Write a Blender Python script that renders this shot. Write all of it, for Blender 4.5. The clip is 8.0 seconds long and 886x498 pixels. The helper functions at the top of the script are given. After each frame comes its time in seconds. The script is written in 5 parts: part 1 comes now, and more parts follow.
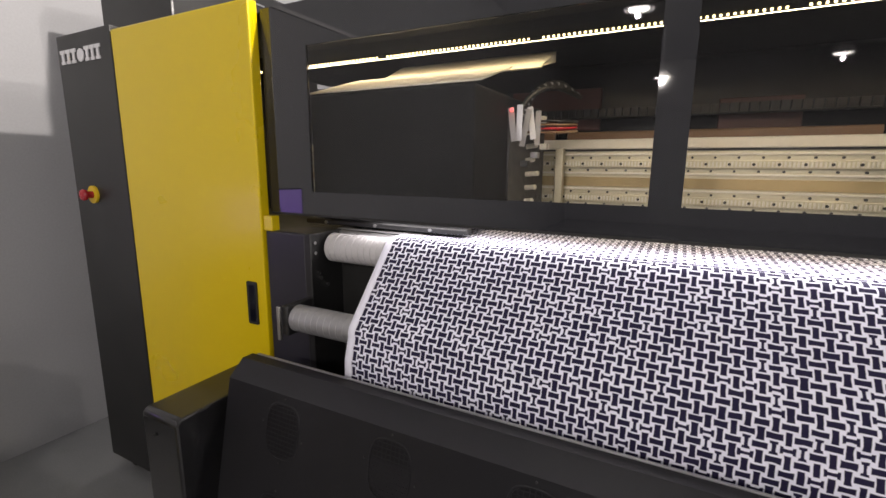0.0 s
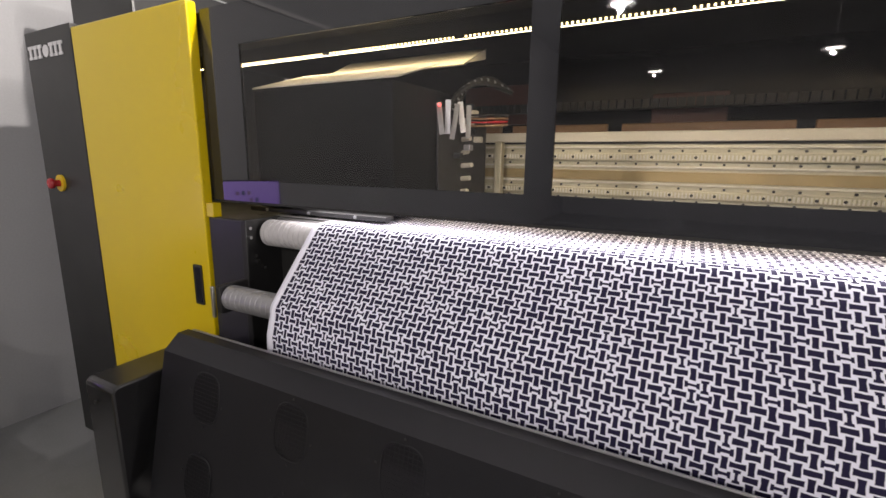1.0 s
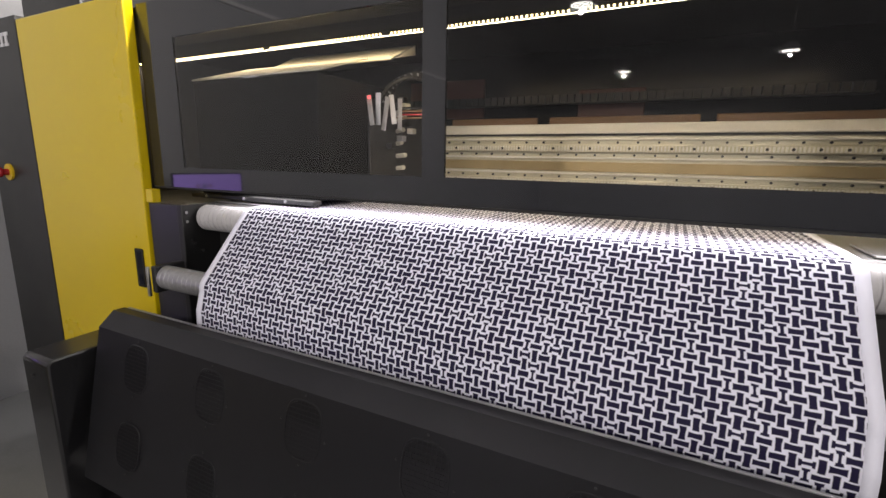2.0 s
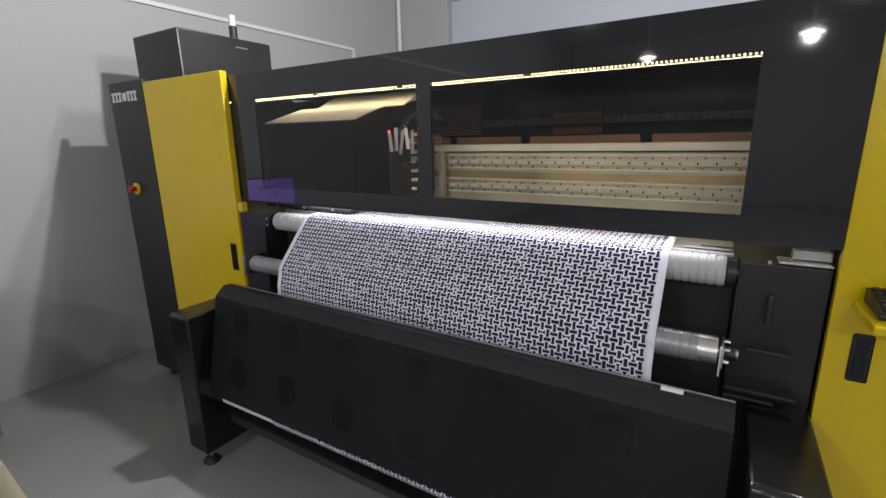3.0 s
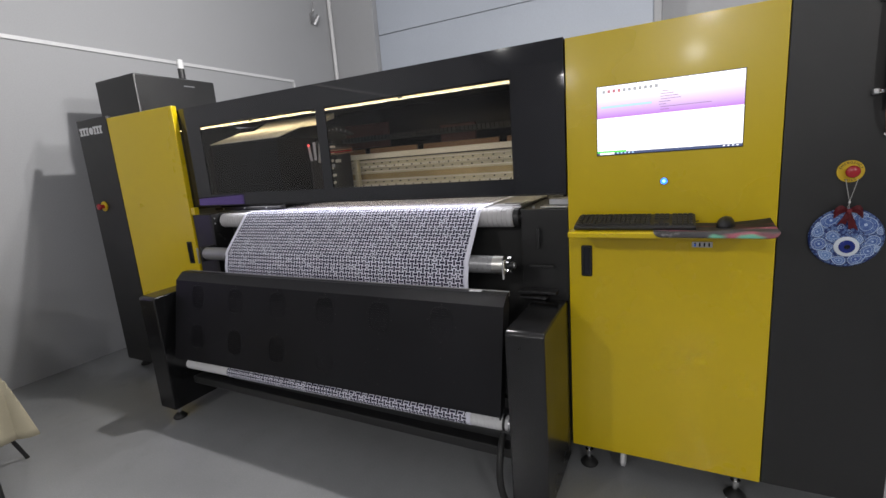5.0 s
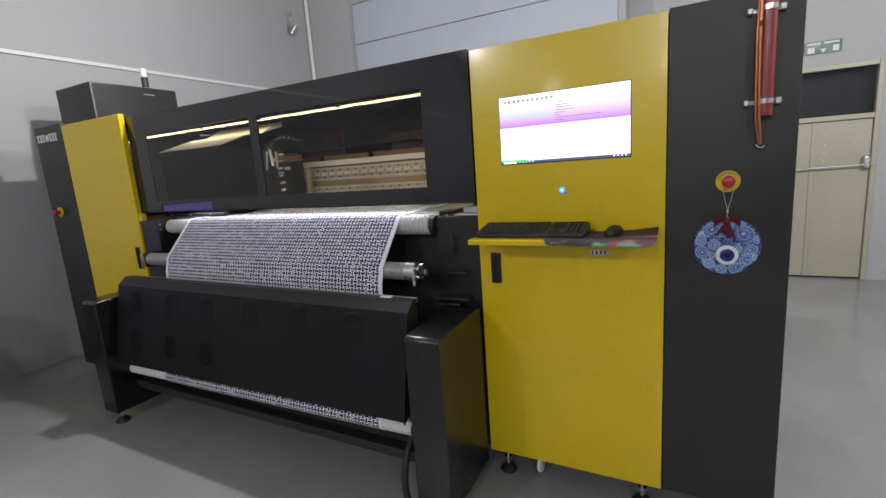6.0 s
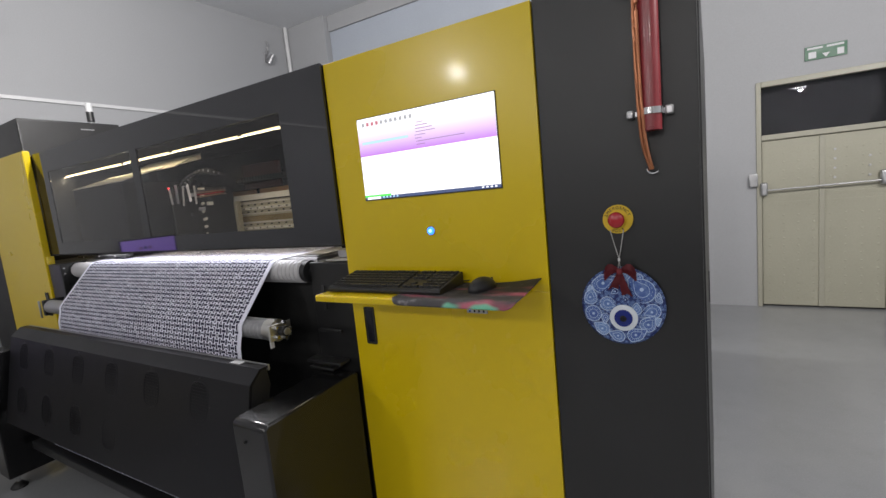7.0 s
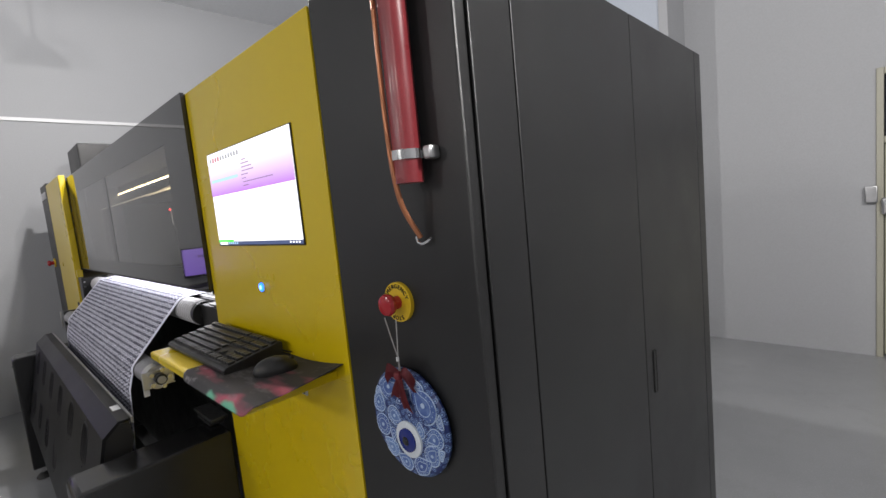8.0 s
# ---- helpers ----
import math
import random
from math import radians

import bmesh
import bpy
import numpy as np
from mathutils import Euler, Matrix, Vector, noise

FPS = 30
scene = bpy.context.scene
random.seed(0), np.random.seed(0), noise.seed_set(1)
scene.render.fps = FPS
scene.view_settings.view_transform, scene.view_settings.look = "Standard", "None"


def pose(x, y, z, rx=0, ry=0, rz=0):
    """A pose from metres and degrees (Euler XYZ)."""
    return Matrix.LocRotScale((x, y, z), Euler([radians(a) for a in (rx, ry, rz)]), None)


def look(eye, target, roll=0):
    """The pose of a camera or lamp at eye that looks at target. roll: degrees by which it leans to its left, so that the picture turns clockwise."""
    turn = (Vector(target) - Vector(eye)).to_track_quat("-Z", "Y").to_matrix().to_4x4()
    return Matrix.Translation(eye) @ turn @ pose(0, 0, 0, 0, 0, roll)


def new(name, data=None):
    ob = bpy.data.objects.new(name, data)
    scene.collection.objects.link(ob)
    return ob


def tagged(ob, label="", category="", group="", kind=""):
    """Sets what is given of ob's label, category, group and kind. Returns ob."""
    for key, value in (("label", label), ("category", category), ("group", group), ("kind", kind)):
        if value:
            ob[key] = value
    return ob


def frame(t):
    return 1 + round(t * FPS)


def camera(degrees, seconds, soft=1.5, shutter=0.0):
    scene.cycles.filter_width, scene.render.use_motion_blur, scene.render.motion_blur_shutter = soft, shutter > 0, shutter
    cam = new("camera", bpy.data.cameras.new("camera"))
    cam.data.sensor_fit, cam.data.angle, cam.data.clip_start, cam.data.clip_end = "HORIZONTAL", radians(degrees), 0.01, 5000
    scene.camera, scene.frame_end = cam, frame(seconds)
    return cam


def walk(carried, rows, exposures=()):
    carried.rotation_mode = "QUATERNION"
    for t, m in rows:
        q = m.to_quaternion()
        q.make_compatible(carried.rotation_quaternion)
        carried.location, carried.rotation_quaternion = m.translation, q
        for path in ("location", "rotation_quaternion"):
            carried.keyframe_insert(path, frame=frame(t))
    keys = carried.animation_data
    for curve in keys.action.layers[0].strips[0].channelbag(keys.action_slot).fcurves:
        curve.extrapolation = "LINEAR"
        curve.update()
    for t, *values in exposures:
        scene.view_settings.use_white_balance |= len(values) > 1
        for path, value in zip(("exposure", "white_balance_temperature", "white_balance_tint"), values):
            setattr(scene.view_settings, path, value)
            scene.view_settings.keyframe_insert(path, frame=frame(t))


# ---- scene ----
cam = camera(88.6, 8.0)
PATH = [
    (0.0, look((-1.362, -1.174, 1.603), (-2.272, 0.570, 1.241), 0.42)),
    (0.5, look((-1.233, -1.185, 1.610), (-2.155, 0.548, 1.226), 0.38)),
    (1.0, look((-1.057, -1.137, 1.599), (-1.988, 0.590, 1.209), 0.71)),
    (1.5, look((-0.868, -1.111, 1.563), (-1.749, 0.645, 1.188), 0.97)),
    (1.7, look((-0.827, -1.105, 1.555), (-1.697, 0.657, 1.183), 1.02)),
    (2.8, look((-0.529, -1.514, 1.704), (-1.465, 0.184, 1.213), 0.58)),
    (3.0, look((-0.311, -1.648, 1.748), (-1.328, 0.010, 1.283), -1.00)),
    (3.5, look((0.253, -2.050, 1.688), (-0.876, -0.437, 1.338), -2.53)),
    (4.0, look((0.308, -2.127, 1.672), (-0.745, -0.467, 1.306), -3.24)),
    (5.5, look((0.624, -2.142, 1.611), (-0.267, -0.392, 1.230), -4.45)),
    (6.0, look((0.847, -1.976, 1.605), (-0.072, -0.236, 1.250), -4.13)),
    (6.5, look((1.017, -1.670, 1.595), (0.080, 0.069, 1.288), -4.62)),
    (7.0, look((1.226, -1.309, 1.599), (0.204, 0.392, 1.350), -5.64)),
    (7.5, look((1.471, -0.935, 1.635), (0.269, 0.648, 1.412), -5.83)),
    (8.0, look((1.680, -0.559, 1.661), (0.289, 0.865, 1.460), -5.54)),
]
walk(cam, PATH, exposures=[(0.0, 0.92, 7100, 14), (1.7, 0.96, 7050, 14), (2.8, 0.58, 6650, 10), (3.5, 0.36, 6500, 10), (4.0, 0.38, 6500, 10), (5.5, 0.43, 6550, 10), (8.0, 0.45, 6550, 10)])

# ---- world and lamps ----
world = bpy.data.worlds.new("world")
scene.world = world
world.use_nodes = True
world.node_tree.nodes["Background"].inputs[0].default_value = (0.6, 0.65, 0.75, 1)
world.node_tree.nodes["Background"].inputs[1].default_value = 0.05


def area_lamp(name, at, down_to, sx, sy, watts, colour=(1, 1, 1)):
    lamp = bpy.data.lights.new(name, "AREA")
    lamp.shape, lamp.size, lamp.size_y, lamp.energy, lamp.color = "RECTANGLE", sx, sy, watts, colour
    ob = new(name, lamp)
    ob.matrix_basis = look(at, down_to)
    return ob


def bulb(name, at, watts, radius=0.15, colour=(1, 1, 1)):
    lamp = bpy.data.lights.new(name, "POINT")
    lamp.energy, lamp.color, lamp.shadow_soft_size = watts, colour, radius
    ob = new(name, lamp)
    ob.location = at
    return ob


# the two at x 3.3 are unseen, added in line to light the east side
LAMP_PLACES = [(-1.85, 0.31, 3.4), (0.75, 0.30, 3.4), (3.3, 0.6, 3.4), (-2.0, -4.95, 3.4), (0.8, -5.4, 3.4), (3.3, -4.95, 3.4), (0.72, -8.6, 3.4), (-1.95, -9.6, 3.4)]
LAMP_WATTS = [122, 46, 225, 80, 52, 84, 80, 50]

# ---- materials ----


def nodes_of(name):
    m = bpy.data.materials.new(name)
    m.use_nodes = True
    t = m.node_tree
    return m, t, t.nodes["Principled BSDF"]


def math_node(t, op, a, b=None, c=None, clamp=False):
    n = t.nodes.new("ShaderNodeMath")
    n.operation, n.use_clamp = op, clamp
    for i, v in enumerate((a, b, c)):
        if v is None:
            continue
        if isinstance(v, (int, float)):
            n.inputs[i].default_value = v
        else:
            t.links.new(v, n.inputs[i])
    return n.outputs[0]


def mix_colour(t, fac, a, b):
    n = t.nodes.new("ShaderNodeMix")
    n.data_type = "RGBA"
    for sock, v in ((n.inputs[0], fac), (n.inputs[6], a), (n.inputs[7], b)):
        if isinstance(v, (int, float)):
            sock.default_value = v
        elif isinstance(v, tuple):
            sock.default_value = (*v, 1)
        else:
            t.links.new(v, sock)
    return n.outputs[2]


def noise_node(t, scale, detail=4, rough=0.55, coord="Object", stretch=None):
    co = t.nodes.new("ShaderNodeTexCoord")
    out = co.outputs[coord]
    if stretch:
        mp = t.nodes.new("ShaderNodeMapping")
        mp.inputs["Scale"].default_value = stretch
        t.links.new(out, mp.inputs[0])
        out = mp.outputs[0]
    n = t.nodes.new("ShaderNodeTexNoise")
    n.inputs["Scale"].default_value, n.inputs["Detail"].default_value, n.inputs["Roughness"].default_value = scale, detail, rough
    t.links.new(out, n.inputs["Vector"])
    return n.outputs["Fac"]


def ramp(t, fac, lo, hi, a=0.0, b=1.0):
    n = t.nodes.new("ShaderNodeMapRange")
    n.inputs[1].default_value, n.inputs[2].default_value, n.inputs[3].default_value, n.inputs[4].default_value = lo, hi, a, b
    t.links.new(fac, n.inputs[0])
    return n.outputs[0]


def surface(name, colour, rough=0.5, metal=0.0, vary=0.12, big=1.2, fine=60, bump=0.05, rough_vary=0.1, coat=0.0, coat_rough=0.08, specular=0.5, stretch=None):
    """A worn surface: broad stains, fine grain, uneven gloss."""
    m, t, p = nodes_of(name)
    broad = noise_node(t, big, 5)
    grain = noise_node(t, fine, 3, stretch=stretch)
    dark = tuple(c * (1 - vary) for c in colour)
    light = tuple(min(1, c * (1 + vary * 0.6)) for c in colour)
    base = mix_colour(t, ramp(t, broad, 0.3, 0.7), dark, light)
    base2 = mix_colour(t, ramp(t, grain, 0.35, 0.7, 0.0, 0.25), base, tuple(c * 0.75 for c in colour))
    t.links.new(base2, p.inputs["Base Color"])
    t.links.new(ramp(t, broad, 0.3, 0.7, max(0.02, rough - rough_vary), min(1, rough + rough_vary)), p.inputs["Roughness"])
    p.inputs["Metallic"].default_value = metal
    p.inputs["Coat Weight"].default_value = coat
    p.inputs["Coat Roughness"].default_value = coat_rough
    p.inputs["Specular IOR Level"].default_value = specular
    if bump:
        b = t.nodes.new("ShaderNodeBump")
        b.inputs["Strength"].default_value, b.inputs["Distance"].default_value = bump, 0.003
        t.links.new(grain, b.inputs["Height"])
        t.links.new(b.outputs[0], p.inputs["Normal"])
    return m


def glow(name, colour, strength):
    m, t, p = nodes_of(name)
    p.inputs["Base Color"].default_value = (*[c * 0.3 for c in colour], 1)
    p.inputs["Emission Color"].default_value = (*colour, 1)
    p.inputs["Emission Strength"].default_value = strength
    return m


def clear(name, tint, gloss_rough=0.0, ior=1.45):
    m, t, p = nodes_of(name)
    p.inputs["Base Color"].default_value = (*tint, 1)
    p.inputs["Transmission Weight"].default_value = 1.0
    p.inputs["Roughness"].default_value = gloss_rough
    p.inputs["IOR"].default_value = ior
    return m


def fabric_print(name, pitch=0.0218):
    """White cloth printed with dark, waisted bars laid as a basket weave, by the mesh's UV in metres."""
    m, t, p = nodes_of(name)
    uv = t.nodes.new("ShaderNodeUVMap")
    wob = t.nodes.new("ShaderNodeTexNoise")
    wob.inputs["Scale"].default_value, wob.inputs["Detail"].default_value = 55, 2
    t.links.new(uv.outputs[0], wob.inputs["Vector"])
    sub = t.nodes.new("ShaderNodeVectorMath")
    sub.operation = "SUBTRACT"
    t.links.new(wob.outputs["Color"], sub.inputs[0])
    sub.inputs[1].default_value = (0.5, 0.5, 0.5)
    sc = t.nodes.new("ShaderNodeVectorMath")
    sc.operation = "MULTIPLY_ADD"
    t.links.new(sub.outputs[0], sc.inputs[0])
    sc.inputs[1].default_value = (0.0032, 0.0032, 0)
    t.links.new(uv.outputs[0], sc.inputs[2])
    sep = t.nodes.new("ShaderNodeSeparateXYZ")
    t.links.new(sc.outputs[0], sep.inputs[0])
    u, v = math_node(t, "DIVIDE", sep.outputs[0], pitch), math_node(t, "DIVIDE", sep.outputs[1], pitch)
    dist = None
    fill = None
    iu, iv = math_node(t, "FLOOR", u), math_node(t, "FLOOR", v)
    # each bar reaches over into its neighbours, so three candidate cells along each axis are tested
    for du, dv in ((0, 0), (1, 0), (-1, 0), (0, 1), (0, -1)):
        cu, cv = math_node(t, "ADD", iu, float(du)), math_node(t, "ADD", iv, float(dv))
        both = t.nodes.new("ShaderNodeCombineXYZ")
        t.links.new(cu, both.inputs[0])
        t.links.new(cv, both.inputs[1])
        rnd = t.nodes.new("ShaderNodeTexWhiteNoise")
        rnd.noise_dimensions = "2D"
        t.links.new(both.outputs[0], rnd.inputs["Vector"])
        rc = t.nodes.new("ShaderNodeSeparateColor")
        t.links.new(rnd.outputs["Color"], rc.inputs[0])
        par = math_node(t, "ABSOLUTE", math_node(t, "MODULO", math_node(t, "ADD", cu, cv), 2.0))
        x = math_node(t, "SUBTRACT", math_node(t, "SUBTRACT", u, cu), 0.5)
        y = math_node(t, "SUBTRACT", math_node(t, "SUBTRACT", v, cv), 0.5)
        h = math_node(t, "GREATER_THAN", par, 0.5)
        ax, ay = math_node(t, "ABSOLUTE", x), math_node(t, "ABSOLUTE", y)
        nh = math_node(t, "SUBTRACT", 1.0, h)
        long = math_node(t, "ADD", math_node(t, "MULTIPLY", ax, h), math_node(t, "MULTIPLY", ay, nh))
        short = math_node(t, "ADD", math_node(t, "MULTIPLY", ay, h), math_node(t, "MULTIPLY", ax, nh))
        # more or less waisted, shorter or longer, from bar to bar
        waist = ramp(t, rc.outputs[0], 0.0, 1.0, 0.0, 0.22)
        half = math_node(t, "ADD", ramp(t, rc.outputs[1], 0.0, 1.0, 0.226, 0.278), math_node(t, "MULTIPLY", math_node(t, "MULTIPLY", long, long), waist))
        ex = math_node(t, "SUBTRACT", long, ramp(t, rc.outputs[2], 0.0, 1.0, 0.56, 0.635))
        ey = math_node(t, "SUBTRACT", short, half)
        d = math_node(t, "SMOOTH_MAX", ex, ey, 0.09)
        # a few bars keep a pale notch near the middle
        notch = math_node(t, "MULTIPLY", math_node(t, "GREATER_THAN", rc.outputs[0], 0.86), math_node(t, "LESS_THAN", long, 0.34))
        notch = math_node(t, "MULTIPLY", notch, math_node(t, "GREATER_THAN", short, 0.07))
        d = math_node(t, "ADD", d, math_node(t, "MULTIPLY", notch, 0.12))
        dist = d if dist is None else math_node(t, "MINIMUM", dist, d)
    ink = ramp(t, dist, -0.045, 0.03, 1.0, 0.0)
    # selvage stays unprinted
    edge = math_node(t, "MULTIPLY", math_node(t, "GREATER_THAN", sep.outputs[0], 0.0246), math_node(t, "LESS_THAN", sep.outputs[0], 1.7204))
    ink = math_node(t, "MULTIPLY", ink, edge)
    tone = noise_node(t, 300, 2, coord="UV")
    broad = noise_node(t, 5, 3, coord="UV")
    navy = mix_colour(t, tone, (0.008, 0.006, 0.028), (0.017, 0.013, 0.048))
    white = mix_colour(t, broad, (0.76, 0.76, 0.86), (0.83, 0.84, 0.95))
    t.links.new(mix_colour(t, ink, white, navy), p.inputs["Base Color"])
    p.inputs["Roughness"].default_value = 0.75
    p.inputs["Specular IOR Level"].default_value = 0.22
    b = t.nodes.new("ShaderNodeBump")
    b.inputs["Strength"].default_value, b.inputs["Distance"].default_value = 0.15, 0.001
    t.links.new(noise_node(t, 900, 2, coord="UV"), b.inputs["Height"])
    t.links.new(b.outputs[0], p.inputs["Normal"])
    return m


def plate_ground(name):
    """Dark blue glaze with small pale rings between the raised drops."""
    m, t, p = nodes_of(name)
    co = t.nodes.new("ShaderNodeTexCoord")
    sep = t.nodes.new("ShaderNodeSeparateXYZ")
    t.links.new(co.outputs["Object"], sep.inputs[0])
    flat = t.nodes.new("ShaderNodeCombineXYZ")
    t.links.new(sep.outputs[0], flat.inputs[0])
    t.links.new(sep.outputs[2], flat.inputs[1])
    v = t.nodes.new("ShaderNodeTexVoronoi")
    v.voronoi_dimensions = "2D"
    v.inputs["Scale"].default_value, v.inputs["Randomness"].default_value = 85, 0.8
    t.links.new(flat.outputs[0], v.inputs["Vector"])
    d = v.outputs["Distance"]
    ring = math_node(t, "MULTIPLY", ramp(t, d, 0.24, 0.30), ramp(t, d, 0.36, 0.42, 1.0, 0.0))
    c = mix_colour(t, ring, (0.010, 0.025, 0.13), (0.14, 0.23, 0.46))
    c = mix_colour(t, ramp(t, d, 0.10, 0.16, 1.0, 0.0), c, (0.25, 0.38, 0.64))
    t.links.new(c, p.inputs["Base Color"])
    p.inputs["Roughness"].default_value = 0.3
    return m


def drop_glaze(name):
    """Mid to pale blue glaze, another shade on each raised drop, paler on its crest."""
    m, t, p = nodes_of(name)
    info = t.nodes.new("ShaderNodeObjectInfo")
    c = mix_colour(t, info.outputs["Random"], (0.035, 0.08, 0.30), (0.15, 0.26, 0.52))
    c = mix_colour(t, ramp(t, noise_node(t, 90, 3), 0.45, 0.7, 0.0, 0.35), c, (0.30, 0.42, 0.66))
    t.links.new(c, p.inputs["Base Color"])
    p.inputs["Roughness"].default_value = 0.28
    return m


def mat_print(name):
    """Mouse mat: dark cloth with swirls of red and green."""
    m, t, p = nodes_of(name)
    a = noise_node(t, 6, 2, 0.5, stretch=(1.0, 2.4, 1))
    b = noise_node(t, 5, 2, 0.5, stretch=(1.2, 2.0, 1))
    co = t.nodes.new("ShaderNodeTexCoord")
    sep = t.nodes.new("ShaderNodeSeparateXYZ")
    t.links.new(co.outputs["Object"], sep.inputs[0])
    # the swirls gather towards one end and the front edge
    end = ramp(t, sep.outputs[0], 0.42, 0.66, -0.17, 0.07)
    front = ramp(t, sep.outputs[1], -0.24, -0.05, 0.06, -0.12)
    pull = math_node(t, "ADD", end, front)
    red = math_node(t, "ADD", a, pull)
    green = math_node(t, "ADD", b, math_node(t, "MULTIPLY", math_node(t, "ADD", pull, front), 0.9))
    c1 = mix_colour(t, ramp(t, red, 0.50, 0.62), (0.020, 0.018, 0.021), (0.26, 0.05, 0.08))
    c2 = mix_colour(t, ramp(t, green, 0.58, 0.62), c1, (0.09, 0.30, 0.20))
    grey = math_node(t, "MULTIPLY", ramp(t, noise_node(t, 22, 3, stretch=(1, 2.5, 1)), 0.56, 0.66, 0.0, 0.6), ramp(t, sep.outputs[0], 0.40, 0.50, 1.0, 0.25))
    c3 = mix_colour(t, grey, c2, (0.26, 0.25, 0.26))
    t.links.new(c3, p.inputs["Base Color"])
    p.inputs["Roughness"].default_value = 0.7
    return m


def screen_glow(name, strength, low, high, axis=2):
    """A lit display whose tint runs from one colour to another over the height."""
    m, t, p = nodes_of(name)
    co = t.nodes.new("ShaderNodeTexCoord")
    sep = t.nodes.new("ShaderNodeSeparateXYZ")
    t.links.new(co.outputs["Generated"], sep.inputs[0])
    col = mix_colour(t, sep.outputs[axis], low, high)
    p.inputs["Base Color"].default_value = (0.02, 0.02, 0.02, 1)
    p.inputs["Roughness"].default_value = 0.3
    t.links.new(col, p.inputs["Emission Color"])
    p.inputs["Emission Strength"].default_value = strength
    return m


def polished_floor(name):
    m, t, p = nodes_of(name)
    broad = noise_node(t, 0.7, 6, 0.6)
    mid = noise_node(t, 6, 5, 0.6)
    fine = noise_node(t, 120, 3)
    c1 = mix_colour(t, ramp(t, broad, 0.3, 0.7), (0.235, 0.24, 0.25), (0.30, 0.305, 0.31))
    c2 = mix_colour(t, ramp(t, mid, 0.55, 0.75, 0.0, 0.35), c1, (0.22, 0.22, 0.225))
    t.links.new(mix_colour(t, ramp(t, fine, 0.5, 0.8, 0.0, 0.3), c2, (0.4, 0.4, 0.41)), p.inputs["Base Color"])
    t.links.new(ramp(t, mid, 0.3, 0.7, 0.085, 0.19), p.inputs["Roughness"])
    b = t.nodes.new("ShaderNodeBump")
    b.inputs["Strength"].default_value, b.inputs["Distance"].default_value = 0.05, 0.002
    t.links.new(noise_node(t, 9, 3), b.inputs["Height"])
    t.links.new(b.outputs[0], p.inputs["Normal"])
    return m


YELLOW = surface("yellow_paint", (0.66, 0.485, 0.004), 0.28, vary=0.05, big=1.0, fine=500, bump=0.03, rough_vary=0.05, coat=0.15, coat_rough=0.12)
BLACK = surface("black_powder_coat", (0.014, 0.014, 0.0145), 0.42, vary=0.2, big=2.0, fine=600, bump=0.12, rough_vary=0.07)
SATIN = surface("black_satin_paint", (0.0085, 0.0085, 0.0105), 0.42, specular=0.22, vary=0.2, big=2.0, fine=500, bump=0.03, rough_vary=0.05)
ACRYLIC = surface("black_acrylic", (0.0135, 0.014, 0.018), 0.028, specular=0.8, coat=0.0, vary=0.1, big=2.0, fine=300, bump=0.0, rough_vary=0.02)
BACK_SHEET = surface("black_inner_sheet", (0.006, 0.006, 0.007), 0.20, specular=0.20, vary=0.1, big=2.0, fine=300, bump=0.0, rough_vary=0.05)
WINDOW = clear("tinted_acrylic", (0.76, 0.76, 0.78), ior=1.32)
GLASS = clear("dark_glass", (0.5, 0.5, 0.53))
WALL = surface("wall_paint", (0.405, 0.41, 0.425), 0.7, vary=0.05, big=0.5, fine=90, bump=0.06)
WALL_LOW = surface("wall_plaster", (0.62, 0.625, 0.64), 0.6, vary=0.08, big=0.8, fine=140, bump=0.08)
SHUTTER = surface("blue_grey_sheet", (0.47, 0.51, 0.58), 0.5, vary=0.06, big=0.6, fine=60, bump=0.04)
CEILING = surface("ceiling_paint", (0.70, 0.71, 0.73), 0.8, vary=0.04, big=0.4, fine=50, bump=0.03)
FLOOR = polished_floor("grey_epoxy_floor")
ALU = surface("brushed_aluminium", (0.62, 0.61, 0.58), 0.32, metal=1.0, vary=0.12, big=6, fine=220, bump=0.06, stretch=(0.05, 1, 1))
ROLLER = surface("ribbed_grey_roller", (0.34, 0.34, 0.35), 0.42, metal=0.55, vary=0.1, big=8, fine=300, bump=0.05)
PALE_ROLLER = surface("pale_rubber_roller", (0.52, 0.51, 0.52), 0.5, vary=0.08, big=8, fine=300, bump=0.05)
GOLD = surface("anodised_beam", (0.50, 0.46, 0.33), 0.38, metal=0.75, vary=0.15, big=3, fine=90, bump=0.08)
GOLD_DARK = surface("dull_brass_strip", (0.36, 0.27, 0.13), 0.4, metal=0.6, vary=0.2, big=5, fine=120, bump=0.05)
CREAM = surface("cream_painted_beam", (0.62, 0.58, 0.47), 0.5, vary=0.1, big=4, fine=90, bump=0.04)
OAK = surface("tan_cover", (0.24, 0.13, 0.06), 0.5, vary=0.15, big=3, fine=80, bump=0.04)
MAROON = surface("dark_red_board", (0.10, 0.03, 0.025), 0.5, vary=0.3, big=3, fine=60, bump=0.04)
CHROME = surface("bright_chrome", (0.72, 0.72, 0.73), 0.16, metal=1.0, vary=0.08, big=20, fine=300, bump=0.0, rough_vary=0.05)
STEEL = surface("zinc_steel", (0.50, 0.50, 0.51), 0.38, metal=0.9, vary=0.12, big=12, fine=300, bump=0.05)
WHITE = surface("white_plastic", (0.72, 0.72, 0.73), 0.4, vary=0.06, big=8, fine=200, bump=0.02)
PAPER = surface("white_paper", (0.72, 0.72, 0.74), 0.8, vary=0.05, big=5, fine=200, bump=0.02)
INNER = surface("dull_inner_black", (0.005, 0.005, 0.0055), 0.7, specular=0.12, vary=0.2, big=3.0, fine=300, bump=0.03)
